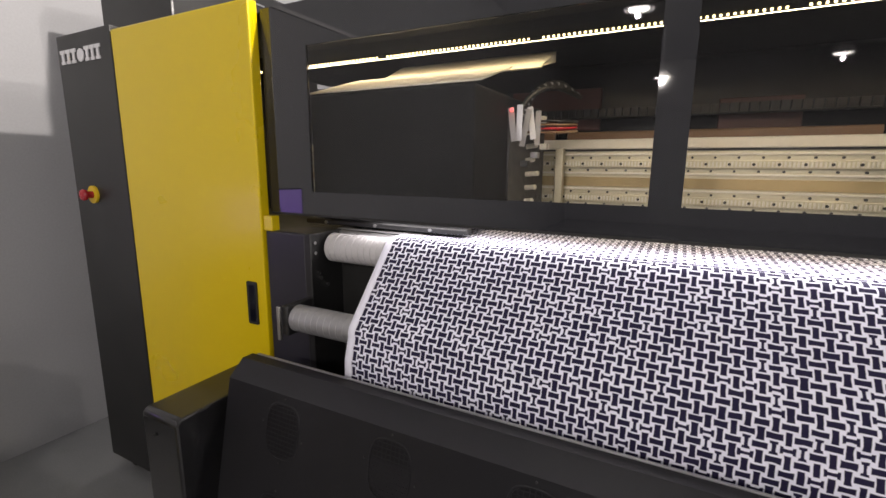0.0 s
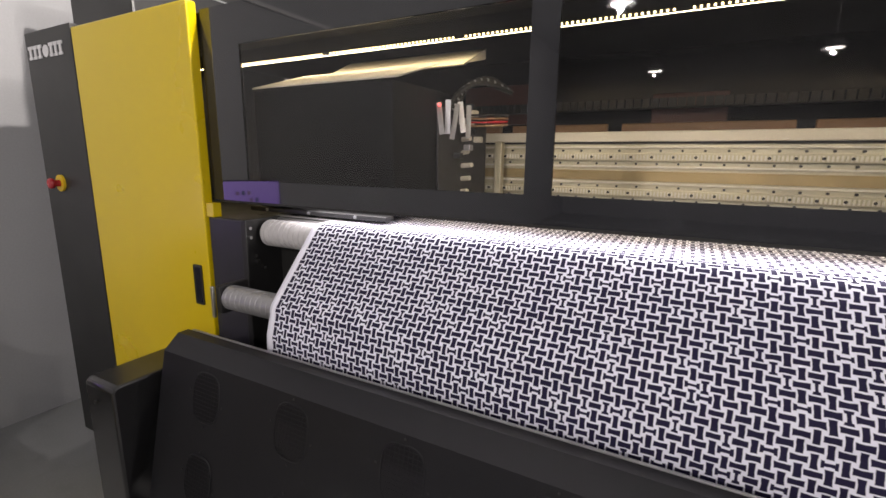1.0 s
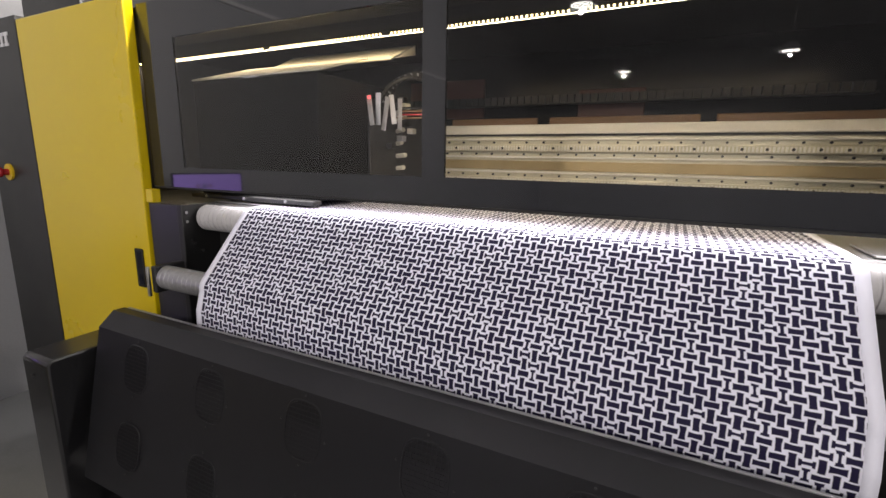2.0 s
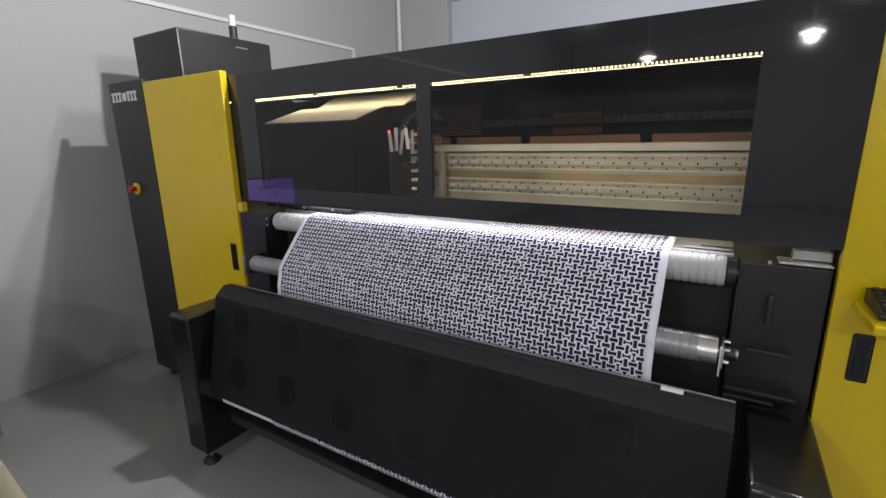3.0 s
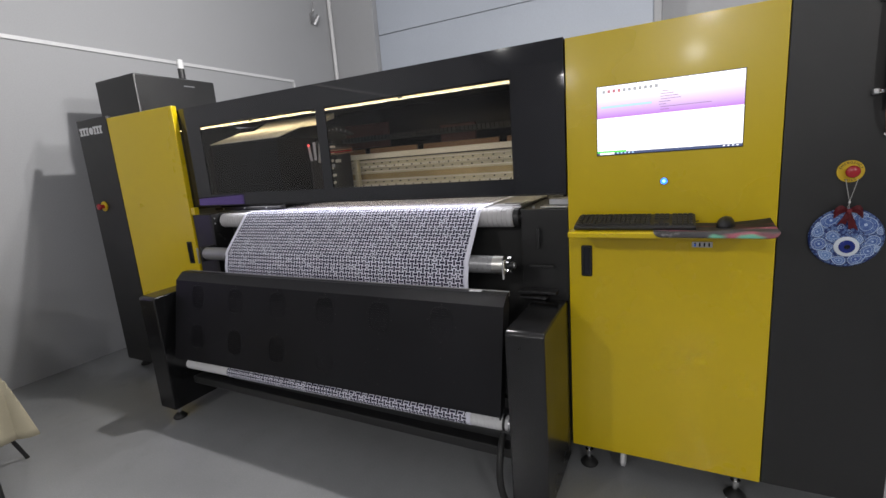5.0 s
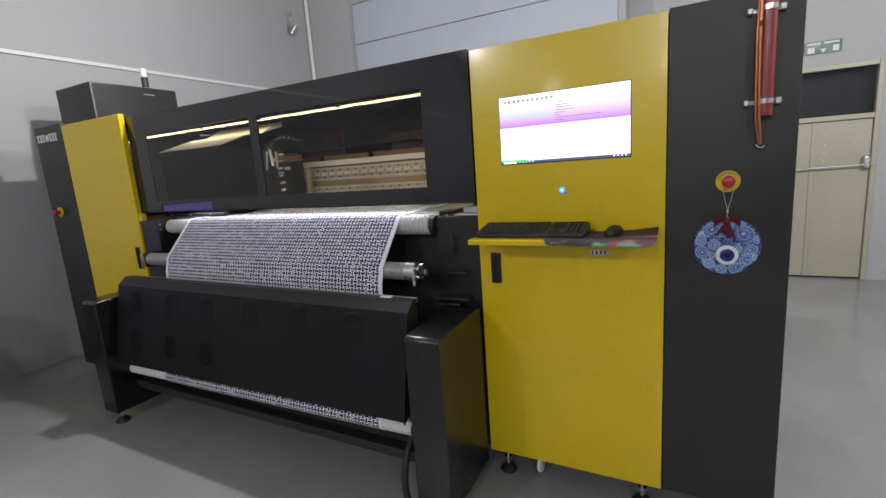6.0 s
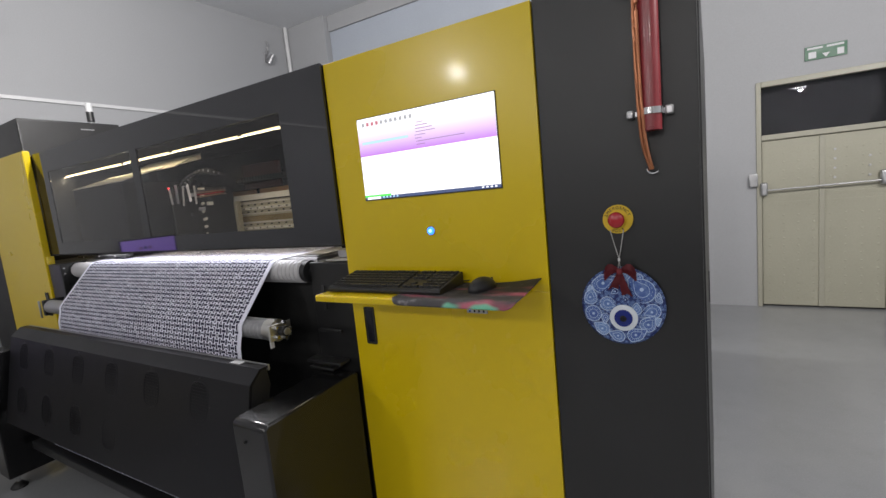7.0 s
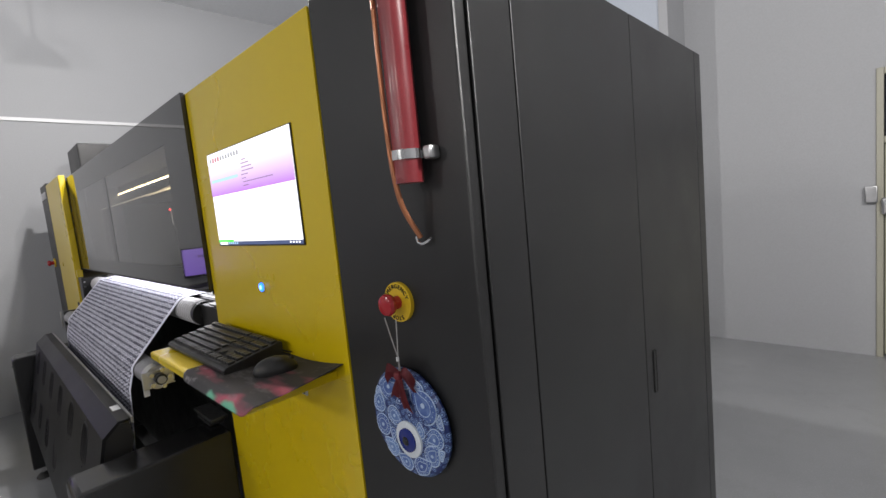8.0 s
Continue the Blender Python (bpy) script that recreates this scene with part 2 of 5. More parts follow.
LEGPAINT = surface("black_gloss_paint", (0.010, 0.010, 0.011), 0.24, vary=0.2, big=2.0, fine=500, bump=0.03, rough_vary=0.05)
# only for the fan openings: their inner shade put into a colour
OPENING_SHADE = surface("dark_opening_shade", (0.0055, 0.0055, 0.007), 0.45, specular=0.18, vary=0.2, big=3.0, fine=300, bump=0.03)
RUBBER = surface("black_rubber", (0.012, 0.012, 0.012), 0.6, vary=0.2, big=10, fine=300, bump=0.08)
PLASTIC = surface("black_key_plastic", (0.016, 0.016, 0.017), 0.42, vary=0.2, big=30, fine=500, bump=0.05)
RED = surface("red_plastic", (0.40, 0.02, 0.028), 0.25, vary=0.1, big=20, fine=300, bump=0.0)
RED_TUBE = surface("red_anodised_tube", (0.24, 0.028, 0.035), 0.33, vary=0.15, big=6, fine=150, bump=0.03, coat=0.2)
COPPER = surface("copper_wire", (0.50, 0.20, 0.10), 0.4, metal=0.6, vary=0.2, big=20, fine=200, bump=0.03)
LABEL_YELLOW = surface("yellow_label", (0.72, 0.48, 0.02), 0.45, vary=0.08, big=20, fine=300, bump=0.0)
BLUE_PLATE = plate_ground("dark_blue_glaze")
DROP = drop_glaze("blue_drop_glaze")
PALE_LINE = surface("pale_blue_slip", (0.50, 0.62, 0.80), 0.35, vary=0.12, big=60, fine=500, bump=0.0)
EYE_WHITE = surface("white_glaze", (0.70, 0.75, 0.80), 0.2, vary=0.06, big=30, fine=300, bump=0.0)
EYE_BLUE = surface("cobalt_glaze", (0.012, 0.025, 0.20), 0.12, vary=0.2, big=30, fine=300, bump=0.0)
PUPIL = surface("black_glaze", (0.005, 0.006, 0.012), 0.12, vary=0.1, big=30, fine=300, bump=0.0)
RIBBON = surface("dark_red_ribbon", (0.17, 0.012, 0.02), 0.6, vary=0.2, big=40, fine=600, bump=0.15)
STRING = surface("grey_string", (0.42, 0.41, 0.40), 0.8, vary=0.1, big=60, fine=900, bump=0.1)
MAT = mat_print("printed_mouse_mat")
PRINT = fabric_print("basket_weave_print")
CLOTH = surface("khaki_tablecloth", (0.36, 0.325, 0.235), 0.85, vary=0.08, big=3, fine=500, bump=0.2)
DESK = surface("grey_desk_board", (0.20, 0.20, 0.205), 0.5, vary=0.1, big=3, fine=120, bump=0.04)
DARK_DESK = surface("dark_desk_back", (0.02, 0.02, 0.022), 0.6, vary=0.2, big=3, fine=120, bump=0.04)
PADDING = surface("pale_chair_vinyl", (0.42, 0.42, 0.38), 0.5, vary=0.08, big=6, fine=300, bump=0.08)
DOOR = surface("cream_sheet_door", (0.41, 0.395, 0.31), 0.42, vary=0.07, big=1.2, fine=60, bump=0.05)
DOOR_FRAME = surface("cream_door_frame", (0.40, 0.385, 0.31), 0.45, vary=0.07, big=2, fine=80, bump=0.04)
GREEN = surface("green_sign", (0.02, 0.12, 0.055), 0.4, vary=0.08, big=10, fine=200, bump=0.0)
PURPLE_PAINT = surface("dark_blue_black_sheet", (0.022, 0.021, 0.030), 0.4, vary=0.15, big=3, fine=300, bump=0.04)
LED_GLOW = glow("warm_led", (1.0, 0.78, 0.36), 7)
LAMP_GLOW = glow("lamp_diffuser", (1.0, 0.98, 0.95), 14)
BLUE_GLOW = glow("blue_ring_light", (0.02, 0.16, 1.0), 2.6)
RED_GLOW = glow("red_indicator", (1.0, 0.03, 0.03), 8)
CORE_GLOW = glow("pale_blue_light", (0.35, 0.68, 1.0), 1.6)
SCREEN_WHITE = glow("screen_white", (0.93, 0.94, 1.0), 1.1)
SCREEN_PINK = screen_glow("screen_gradient", 0.95, (0.50, 0.20, 0.72), (1.0, 0.93, 1.0))
SCREEN_GREY = glow("screen_toolbar", (0.86, 0.88, 0.94), 1.2)
SCREEN_CYAN = glow("screen_bar", (0.42, 0.66, 0.92), 0.9)
SCREEN_INK = glow("screen_ink", (0.40, 0.24, 0.50), 0.5)
SCREEN_NAVY = glow("screen_taskbar", (0.10, 0.14, 0.30), 0.5)
SCREEN_GREEN = glow("screen_green", (0.10, 0.75, 0.10), 0.9)
SCREEN_RED = glow("screen_icon_red", (0.60, 0.22, 0.27), 0.7)
SCREEN_ICON = glow("screen_icon_grey", (0.45, 0.45, 0.48), 0.7)
DESK_SCREEN = screen_glow("desk_screen_violet", 1.15, (0.33, 0.19, 0.80), (0.42, 0.28, 0.88))

# ---- mesh helpers ----


def bevelled(bm, width, seg):
    """Rounds all edges; the first faces stay truly flat, only the new strips are shaded round."""
    bm.normal_update()
    first = [f.normal.copy() for f in bm.faces]
    bmesh.ops.bevel(bm, geom=bm.edges[:], offset=width, segments=seg, profile=0.5, affect="EDGES")
    bm.normal_update()
    flat = bm.faces.layers.int.new("flat")
    for f in bm.faces:
        if any(f.normal.dot(n) > 0.9995 for n in first):
            f[flat] = 1


def box_bm(x0, x1, y0, y1, z0, z1, bevel=0.0, seg=2, bm=None):
    own = bm is None
    bm = bm or bmesh.new()
    r = bmesh.ops.create_cube(bm, size=1)
    for v in r["verts"]:
        v.co = Vector((x0 + (v.co.x + 0.5) * (x1 - x0), y0 + (v.co.y + 0.5) * (y1 - y0), z0 + (v.co.z + 0.5) * (z1 - z0)))
    if bevel and own:
        bevelled(bm, bevel, seg)
    return bm


def rod_bm(a, b, r, seg=24, r2=None, bm=None):
    bm = bm or bmesh.new()
    a, b = Vector(a), Vector(b)
    d = b - a
    m = Matrix.Translation((a + b) / 2) @ d.to_track_quat("Z", "Y").to_matrix().to_4x4()
    bmesh.ops.create_cone(bm, cap_ends=True, segments=seg, radius1=r, radius2=r if r2 is None else r2, depth=d.length, matrix=m)
    return bm


def prism_bm(profile, x0, x1, bevel=0.0):
    """A (y, z) outline drawn out along x."""
    bm = bmesh.new()
    lo = [bm.verts.new((x0, y, z)) for y, z in profile]
    hi = [bm.verts.new((x1, y, z)) for y, z in profile]
    n = len(profile)
    for i in range(n):
        bm.faces.new((lo[i], lo[(i + 1) % n], hi[(i + 1) % n], hi[i]))
    bm.faces.new(lo[::-1])
    bm.faces.new(hi)
    bmesh.ops.recalc_face_normals(bm, faces=bm.faces[:])
    if bevel:
        bevelled(bm, bevel, 2)
    return bm


def lathe_bm(profile, seg=32):
    """A (radius, height) outline turned round z."""
    bm = bmesh.new()
    rings = []
    for r, z in profile:
        if r < 1e-6:
            rings.append([bm.verts.new((0, 0, z))])
        else:
            rings.append([bm.verts.new((r * math.cos(2 * math.pi * i / seg), r * math.sin(2 * math.pi * i / seg), z)) for i in range(seg)])
    for a, b in zip(rings, rings[1:]):
        for i in range(seg):
            j = (i + 1) % seg
            vs = [a[i % len(a)], a[j % len(a)], b[j % len(b)], b[i % len(b)]]
            u = []
            for v in vs:
                if v not in u:
                    u.append(v)
            if len(u) > 2:
                bm.faces.new(u)
    bmesh.ops.recalc_face_normals(bm, faces=bm.faces[:])
    return bm


def tube_bm(points, r, seg=10):
    """A round cord along points."""
    bm = bmesh.new()
    pts = [Vector(p) for p in points]
    rings = []
    for i, p in enumerate(pts):
        d = (pts[min(i + 1, len(pts) - 1)] - pts[max(i - 1, 0)]).normalized()
        q = d.to_track_quat("Z", "Y")
        rings.append([bm.verts.new(p + q @ Vector((r * math.cos(2 * math.pi * k / seg), r * math.sin(2 * math.pi * k / seg), 0))) for k in range(seg)])
    for a, b in zip(rings, rings[1:]):
        for k in range(seg):
            bm.faces.new((a[k], a[(k + 1) % seg], b[(k + 1) % seg], b[k]))
    bm.faces.new(rings[0][::-1])
    bm.faces.new(rings[-1])
    bmesh.ops.recalc_face_normals(bm, faces=bm.faces[:])
    return bm


def smooth_path(points, n=8):
    out = []
    p = [Vector(points[0])] + [Vector(q) for q in points] + [Vector(points[-1])]
    for i in range(1, len(p) - 2):
        for k in range(n):
            s = k / n
            a, b, c, d = p[i - 1], p[i], p[i + 1], p[i + 2]
            out.append(0.5 * (2 * b + (c - a) * s + (2 * a - 5 * b + 4 * c - d) * s * s + (3 * b - a - 3 * c + d) * s ** 3))
    return out + [p[-1]]


def mesh_object(name, bm, material, shade=True):
    me = bpy.data.meshes.new(name)
    flat = bm.faces.layers.int.get("flat")
    flags = [not (flat and f[flat]) for f in bm.faces]
    bm.to_mesh(me)
    bm.free()
    me.materials.append(material)
    if shade:
        me.set_sharp_from_angle(angle=radians(35))
        me.polygons.foreach_set("use_smooth", flags)
    return new(name, me)


def thing(name, at, label, category, group="", kind=""):
    ob = new(name)
    ob.empty_display_size = 0.1
    ob.location = at
    return tagged(ob, label, category, group, kind)


def part(name, bm, material, parent, label=""):
    """Links a bmesh, given in world places, as one mesh under parent."""
    ob = mesh_object(name, bm, material)
    o = parent
    off = Vector((0, 0, 0))
    while o:
        off += o.location
        o = o.parent
    ob.data.transform(Matrix.Translation(-off))
    ob.parent = parent
    return tagged(ob, label)


def solid(name, bm, material, label, category, kind="", group=""):
    return tagged(mesh_object(name, bm, material), label, category, group, kind)

# ---- the room ----
XL, YB, XR, YF, ZC = -4.5, 4.66, 6.5, -13.0, 4.37
solid("floor", box_bm(XL - 0.2, XR + 0.2, YF - 0.2, YB + 0.2, -0.15, 0.0), FLOOR, "grey polished epoxy floor with faint scuffs", "floor", "structure")
solid("ceiling", box_bm(XL - 0.2, XR + 0.2, YF - 0.2, YB + 0.2, ZC, ZC + 0.15), CEILING, "pale flat ceiling", "ceiling", "structure")
solid("wall_west", box_bm(XL - 0.2, XL, YF - 0.2, YB + 0.2, 0.0, ZC), WALL, "pale grey painted wall", "wall", "structure")
solid("wall_east", box_bm(XR, XR + 0.2, YF - 0.2, YB + 0.2, 0.0, ZC), WALL, "pale grey painted wall", "wall", "structure")
solid("wall_south", box_bm(XL, XR, YF - 0.2, YF, 0.0, ZC), WALL, "pale grey painted wall", "wall", "structure")
# back wall: the west part stands forward and carries the sectional door, the east part holds the steel door
DX0, DX1, DZ = 1.645, 2.745, 2.40
SX0, SX1, SZ, YS = -3.69, 0.172, 4.15, 4.16
bm = box_bm(XL, SX0, YS, YB + 0.2, 0, ZC)
box_bm(SX0, SX1, YS + 0.10, YB + 0.2, 0, SZ, bm=bm)
box_bm(SX0, SX1, YS, YB + 0.2, SZ, ZC, bm=bm)
box_bm(SX1, 0.25, YS, YB + 0.2, 0, ZC, bm=bm)
box_bm(0.25, DX0, YB, YB + 0.2, 0, ZC, bm=bm)
box_bm(DX0, DX1, YB, YB + 0.2, DZ, ZC, bm=bm)
box_bm(DX1, XR, YB, YB + 0.2, 0, ZC, bm=bm)
solid("wall_north", bm, WALL, "pale grey painted wall with a shutter recess and a door opening", "wall", "structure")
solid("wall_pillar", box_bm(XL, -3.69, 4.07, YS - 0.001, 0, ZC, 0.006), WALL, "shallow pale grey corner pillar", "pillar", "structure")

shutter = thing("sectional_door", (-1.9, YS + 0.05, 0), "closed blue-grey sectional door with horizontal panel joints", "sectional door", kind="structure")
z = 0.0
while z < SZ - 0.05:
    top = min(z + 0.595, SZ)
    part("panel", box_bm(SX0 + 0.002, SX1 - 0.002, YS + 0.02, YS + 0.09, z + 0.004, top - 0.004, 0.006), SHUTTER, shutter)
    z += 0.595

# cable trunking and wall lamp on the west wall
trunk = thing("cable_trunking", (XL, 1.0, 2.85), "thin white cable trunking along the wall", "trunking", kind="structure")
part("duct", box_bm(XL, XL + 0.022, -9.0, 3.08, 2.873, 2.908, 0.003), WHITE, trunk)
part("drop", box_bm(XL, XL + 0.022, 3.055, 3.09, 2.20, 2.871, 0.003), WHITE, trunk)
pipe = thing("corner_pipe", (XL + 0.05, 4.03, 0), "white pipe running up the wall corner", "pipe", kind="structure")
part("pipe", rod_bm((XL + 0.04, 4.03, 0.0), (XL + 0.04, 4.03, ZC), 0.030), WHITE, pipe)
spot = thing("wall_lamp", (XL, 3.62, 3.86), "small grey bracket lamp on the wall", "lamp")
part("plate", box_bm(XL, XL + 0.015, 3.59, 3.65, 3.78, 3.92, 0.004), STEEL, spot)
part("arm", tube_bm(smooth_path([(XL + 0.01, 3.62, 3.90), (XL + 0.06, 3.62, 3.96), (XL + 0.06, 3.62, 4.08)]), 0.012), STEEL, spot)
part("head", rod_bm((XL + 0.05, 3.62, 3.76), (XL + 0.12, 3.66, 3.88), 0.045, 20, 0.032), STEEL, spot)

# steel door with a glazed top light
door = thing("door_1", ((DX0 + DX1) / 2, YB + 0.05, 0), "closed cream sheet-metal door with a dark glazed top light", "door", kind="structure")
for x0, x1, z0, z1 in ((DX0, DX0 + 0.045, 0, DZ), (DX1 - 0.045, DX1, 0, DZ), (DX0 + 0.046, DX1 - 0.046, DZ - 0.055, DZ), (DX0 + 0.046, DX1 - 0.046, 1.80, 1.855)):
    part("frame_bar", box_bm(x0, x1, YB - 0.02, YB + 0.1, z0, z1, 0.006), DOOR_FRAME, door)
part("top_light", box_bm(DX0 + 0.047, DX1 - 0.047, YB + 0.03, YB + 0.04, 1.856, DZ - 0.056), GLASS, door, "dark glass pane")
# added board: its grey gives the pane the tone of a dim room behind
part("pane_backing", box_bm(DX0, DX1, YB + 0.16, YB + 0.2, 0.0, DZ), DESK, door)
mid = (DX0 + DX1) / 2
for x0, x1 in ((DX0 + 0.05, mid - 0.004), (mid + 0.004, DX1 - 0.05)):
    leaf = part("leaf", box_bm(x0, x1, YB + 0.015, YB + 0.06, 0.02, 1.795, 0.004), DOOR, door)
    for zz in (1.11, 1.19):
        part("pressed_rib", box_bm(x0 + 0.03, x1 - 0.03, YB + 0.0125, YB + 0.0155, zz, zz + 0.035, 0.0012), DOOR, leaf)
    # rows of shallow pressed studs
    studs = bmesh.new()
    for c in range(4):
        for r in range(13):
            zz = 0.10 + 0.082 * r if r < 12 else 1.30
            for s in (zz,) if r < 12 else (1.38, 1.47, 1.56, 1.65):
                xx = x0 + (x1 - x0) * (c + 0.5) / 4
                rod_bm((xx, YB + 0.0156, s), (xx, YB + 0.0118, s), 0.013, 10, 0.004, bm=studs)
    tagged(part("pressed_studs", studs, DOOR, leaf), kind="stuff")
part("meeting_bar", box_bm(mid - 0.022, mid + 0.022, YB + 0.004, YB + 0.0145, 0.02, 1.795, 0.003), DOOR_FRAME, door)
for k in range(7):
    zz = 1.36 + 0.055 * (k % 4) * 1.7
    part("rivet", rod_bm((mid + 0.1 + 0.12 * (k // 4) * 2.2, YB + 0.004, zz), (mid + 0.1 + 0.12 * (k // 4) * 2.2, YB + 0.016, zz), 0.011, 12), STEEL, door)
bar = part("push_bar", rod_bm((DX0 + 0.04, YB - 0.05, 1.275), (DX1 - 0.03, YB - 0.05, 1.305), 0.009, 16), STEEL, door, "thin metal push bar")
for x, zz in ((DX0 + 0.05, 1.29), (DX1 - 0.10, 1.33)):
    part("bar_case", box_bm(x - 0.02, x + 0.045, YB - 0.065, YB + 0.01, zz - 0.07, zz + 0.07, 0.018, 3), STEEL, door)
part("latch", box_bm(DX0 - 0.07, DX0 + 0.01, YB - 0.05, YB - 0.0, 1.32, 1.46, 0.01), STEEL, door)
sign = thing("exit_sign", (2.21, YB, 2.595), "green emergency exit sign with pale symbols on the wall", "sign")
part("board", box_bm(2.05, 2.375, YB - 0.012, YB, 2.530, 2.660, 0.003), GREEN, sign)
for x0, x1, z0, z1 in ((2.07, 2.19, 2.630, 2.648), (2.22, 2.35, 2.630, 2.648)):
    part("text_bar", box_bm(x0, x1, YB - 0.015, YB - 0.012, z0, z1), PAPER, sign)
for a in ((2.08, 2.14), (2.30, 2.35)):
    part("symbol", box_bm(a[0], a[1], YB - 0.015, YB - 0.012, 2.545, 2.605, 0.0), PAPER, sign)
bm = bmesh.new()
vs = [bm.verts.new((x, y, zz)) for y in (YB - 0.015, YB - 0.012) for x, zz in ((2.185, 2.580), (2.245, 2.580), (2.215, 2.540))]
bm.faces.new(vs[:3]), bm.faces.new(vs[3:][::-1])
for i in range(3):
    bm.faces.new((vs[i], vs[(i + 1) % 3], vs[3 + (i + 1) % 3], vs[3 + i]))
part("arrow", bm, PAPER, sign)

# ceiling lamps: round housings on rods, each with its lamp
for (x, y, z), w in zip(LAMP_PLACES, LAMP_WATTS):
    lamp = thing("pendant_lamp", (x, y, z), "round white pendant lamp with a glowing diffuser", "lamp", "ceiling lamps")
    part("rod", rod_bm((x, y, z + 0.14), (x, y, ZC), 0.012, 10), WHITE, lamp)
    m = lathe_bm([(0.0, 0.16), (0.05, 0.155), (0.10, 0.12), (0.17, 0.03), (0.175, 0.0), (0.165, 0.0), (0.16, 0.02), (0.0, 0.02)])
    m.transform(Matrix.Translation((x, y, z)))
    part("housing", m, WHITE, lamp)
    m = lathe_bm([(0.0, 0.012), (0.125, 0.012), (0.125, 0.004), (0.0, 0.0)])
    m.transform(Matrix.Translation((x, y, z)))
    part("diffuser", m, LAMP_GLOW, lamp, "glowing white diffuser")
    bulb("room_light", (x, y, z - 0.07), w, 0.032, (1.0, 0.98, 0.97))

# ---- the printer ----
printer = thing("textile_printer", (-1.3, 0.4, 0), "large black and yellow industrial fabric printer on steel feet", "printer")
ZT = 2.104      # top of the front
XE = 1.205       # east end of the control cabinet

# control cabinet: body, yellow front, black front
part("control_cabinet_body", box_bm(0.004, XE - 0.004, 0.03, 1.33, 0.145, ZT, 0.006), BLACK, printer)
up = part("control_panel", box_bm(0.003, 0.800, -0.002, 0.028, 1.2684, ZT, 0.0015), YELLOW, printer, "upper yellow front panel")
low = part("control_door", box_bm(0.003, 0.800, -0.002, 0.028, 0.145, 1.268, 0.0015), YELLOW, printer, "lower yellow door")
part("slot_handle", box_bm(0.060, 0.108, -0.006, -0.001, 1.043, 1.190, 0.006), RUBBER, low, "black recessed slot handle")
# black slab on the grip draws the shade inside its slot
part("slot_shade", box_bm(0.070, 0.098, -0.0075, -0.005, 1.053, 1.180, 0.002), PUPIL, low)
part("black_front", box_bm(0.803, XE, 0.0, 0.028, 0.145, ZT + 0.01, 0.004), BLACK, printer, "matt black front panel")
# side panels with their seams
for y0, y1 in ((0.031, 0.147), (0.151, 0.686), (0.690, 1.255), (1.259, 1.328)):
    sd = part("side_panel", box_bm(XE - 0.003, XE + 0.004, y0, y1, 0.155, ZT - 0.004, 0.002), BLACK, printer)
    if 0.6 < y0 < 0.7:
        part("finger_slot", box_bm(XE + 0.0035, XE + 0.006, 0.735, 0.756, 1.06, 1.185, 0.004), RUBBER, sd)
part("usb_plate", box_bm(0.512, 0.588, -0.006, -0.001, 1.190, 1.214, 0.002), STEEL, low)
for k in range(4):
    part("usb_port", box_bm(0.521 + k * 0.017, 0.527 + k * 0.017, -0.0075, -0.005, 1.194, 1.210), PUPIL, low)
part("port_light", box_bm(0.5232, 0.5248, -0.0079, -0.007, 1.199, 1.202), BLUE_GLOW, low, "small blue light in a port")
m = rod_bm((0.402, -0.006, 1.472), (0.402, -0.001, 1.472), 0.016, 24)
ring = part("power_button", m, CHROME, up, "blue ring-lit power button")
part("ring_light", rod_bm((0.402, -0.009, 1.472), (0.402, -0.005, 1.472), 0.0125, 24), BLUE_GLOW, ring)
part("light_core", rod_bm((0.402, -0.0105, 1.472), (0.402, -0.008, 1.472), 0.006, 20), CORE_GLOW, ring)

# display set into the yellow panel
SXA, SXB, SZA, SZB = 0.137, 0.673, 1.596, 1.881
disp = part("display", box_bm(SXA - 0.003, SXB + 0.003, -0.006, 0.0, SZA - 0.004, SZB + 0.003, 0.001), PLASTIC, printer, "lit computer display")


def on_screen(name, u0, u1, v0, v1, material, lift=0.0):
    """A lit patch by fractions of the display, v from its top."""
    w, h = SXB - SXA, SZB - SZA
    part(name, box_bm(SXA + u0 * w, SXA + u1 * w, -0.0075 - lift, -0.0062 - lift, SZB - v1 * h, SZB - v0 * h), material, disp)


on_screen("desktop", 0, 1, 0, 0.965, SCREEN_WHITE)
on_screen("toolbar", 0, 0.40, 0.03, 0.115, SCREEN_GREY, 0.001)
on_screen("banner", 0, 1, 0.14, 0.46, SCREEN_PINK, 0.001)
on_screen("progress_bar", 0.03, 0.40, 0.285, 0.315, SCREEN_CYAN, 0.002)
on_screen("taskbar", 0, 1, 0.966, 1.0, SCREEN_NAVY)
on_screen("start_button", 0.0, 0.22, 0.945, 0.972, SCREEN_GREEN, 0.001)
on_screen("search_field", 0.02, 0.13, 0.968, 0.998, SCREEN_WHITE, 0.001)
for k in range(11):
    on_screen("icon", 0.04 + k * 0.038, 0.062 + k * 0.038, 0.055, 0.10, SCREEN_RED if k in (1, 2, 3) else SCREEN_ICON, 0.002)
for k in range(5):
    on_screen("task_icon", 0.15 + k * 0.028, 0.163 + k * 0.028, 0.973, 0.993, SCREEN_CYAN, 0.001)
for k in range(4):
    on_screen("task_icon", 0.88 + k * 0.028, 0.893 + k * 0.028, 0.975, 0.99, SCREEN_WHITE, 0.001)
for k, (a, b) in enumerate(((0.47, 0.52), (0.46, 0.55), (0.46, 0.58), (0.46, 0.60), (0.45, 0.53), (0.45, 0.50), (0.46, 0.80), (0.46, 0.52))):
    on_screen("text_bar", a, b, 0.155 + k * 0.036, 0.163 + k * 0.036, SCREEN_INK, 0.002)
on_screen("text_bar", 0.02, 0.46, 0.50, 0.506, SCREEN_GREY, 0.001)

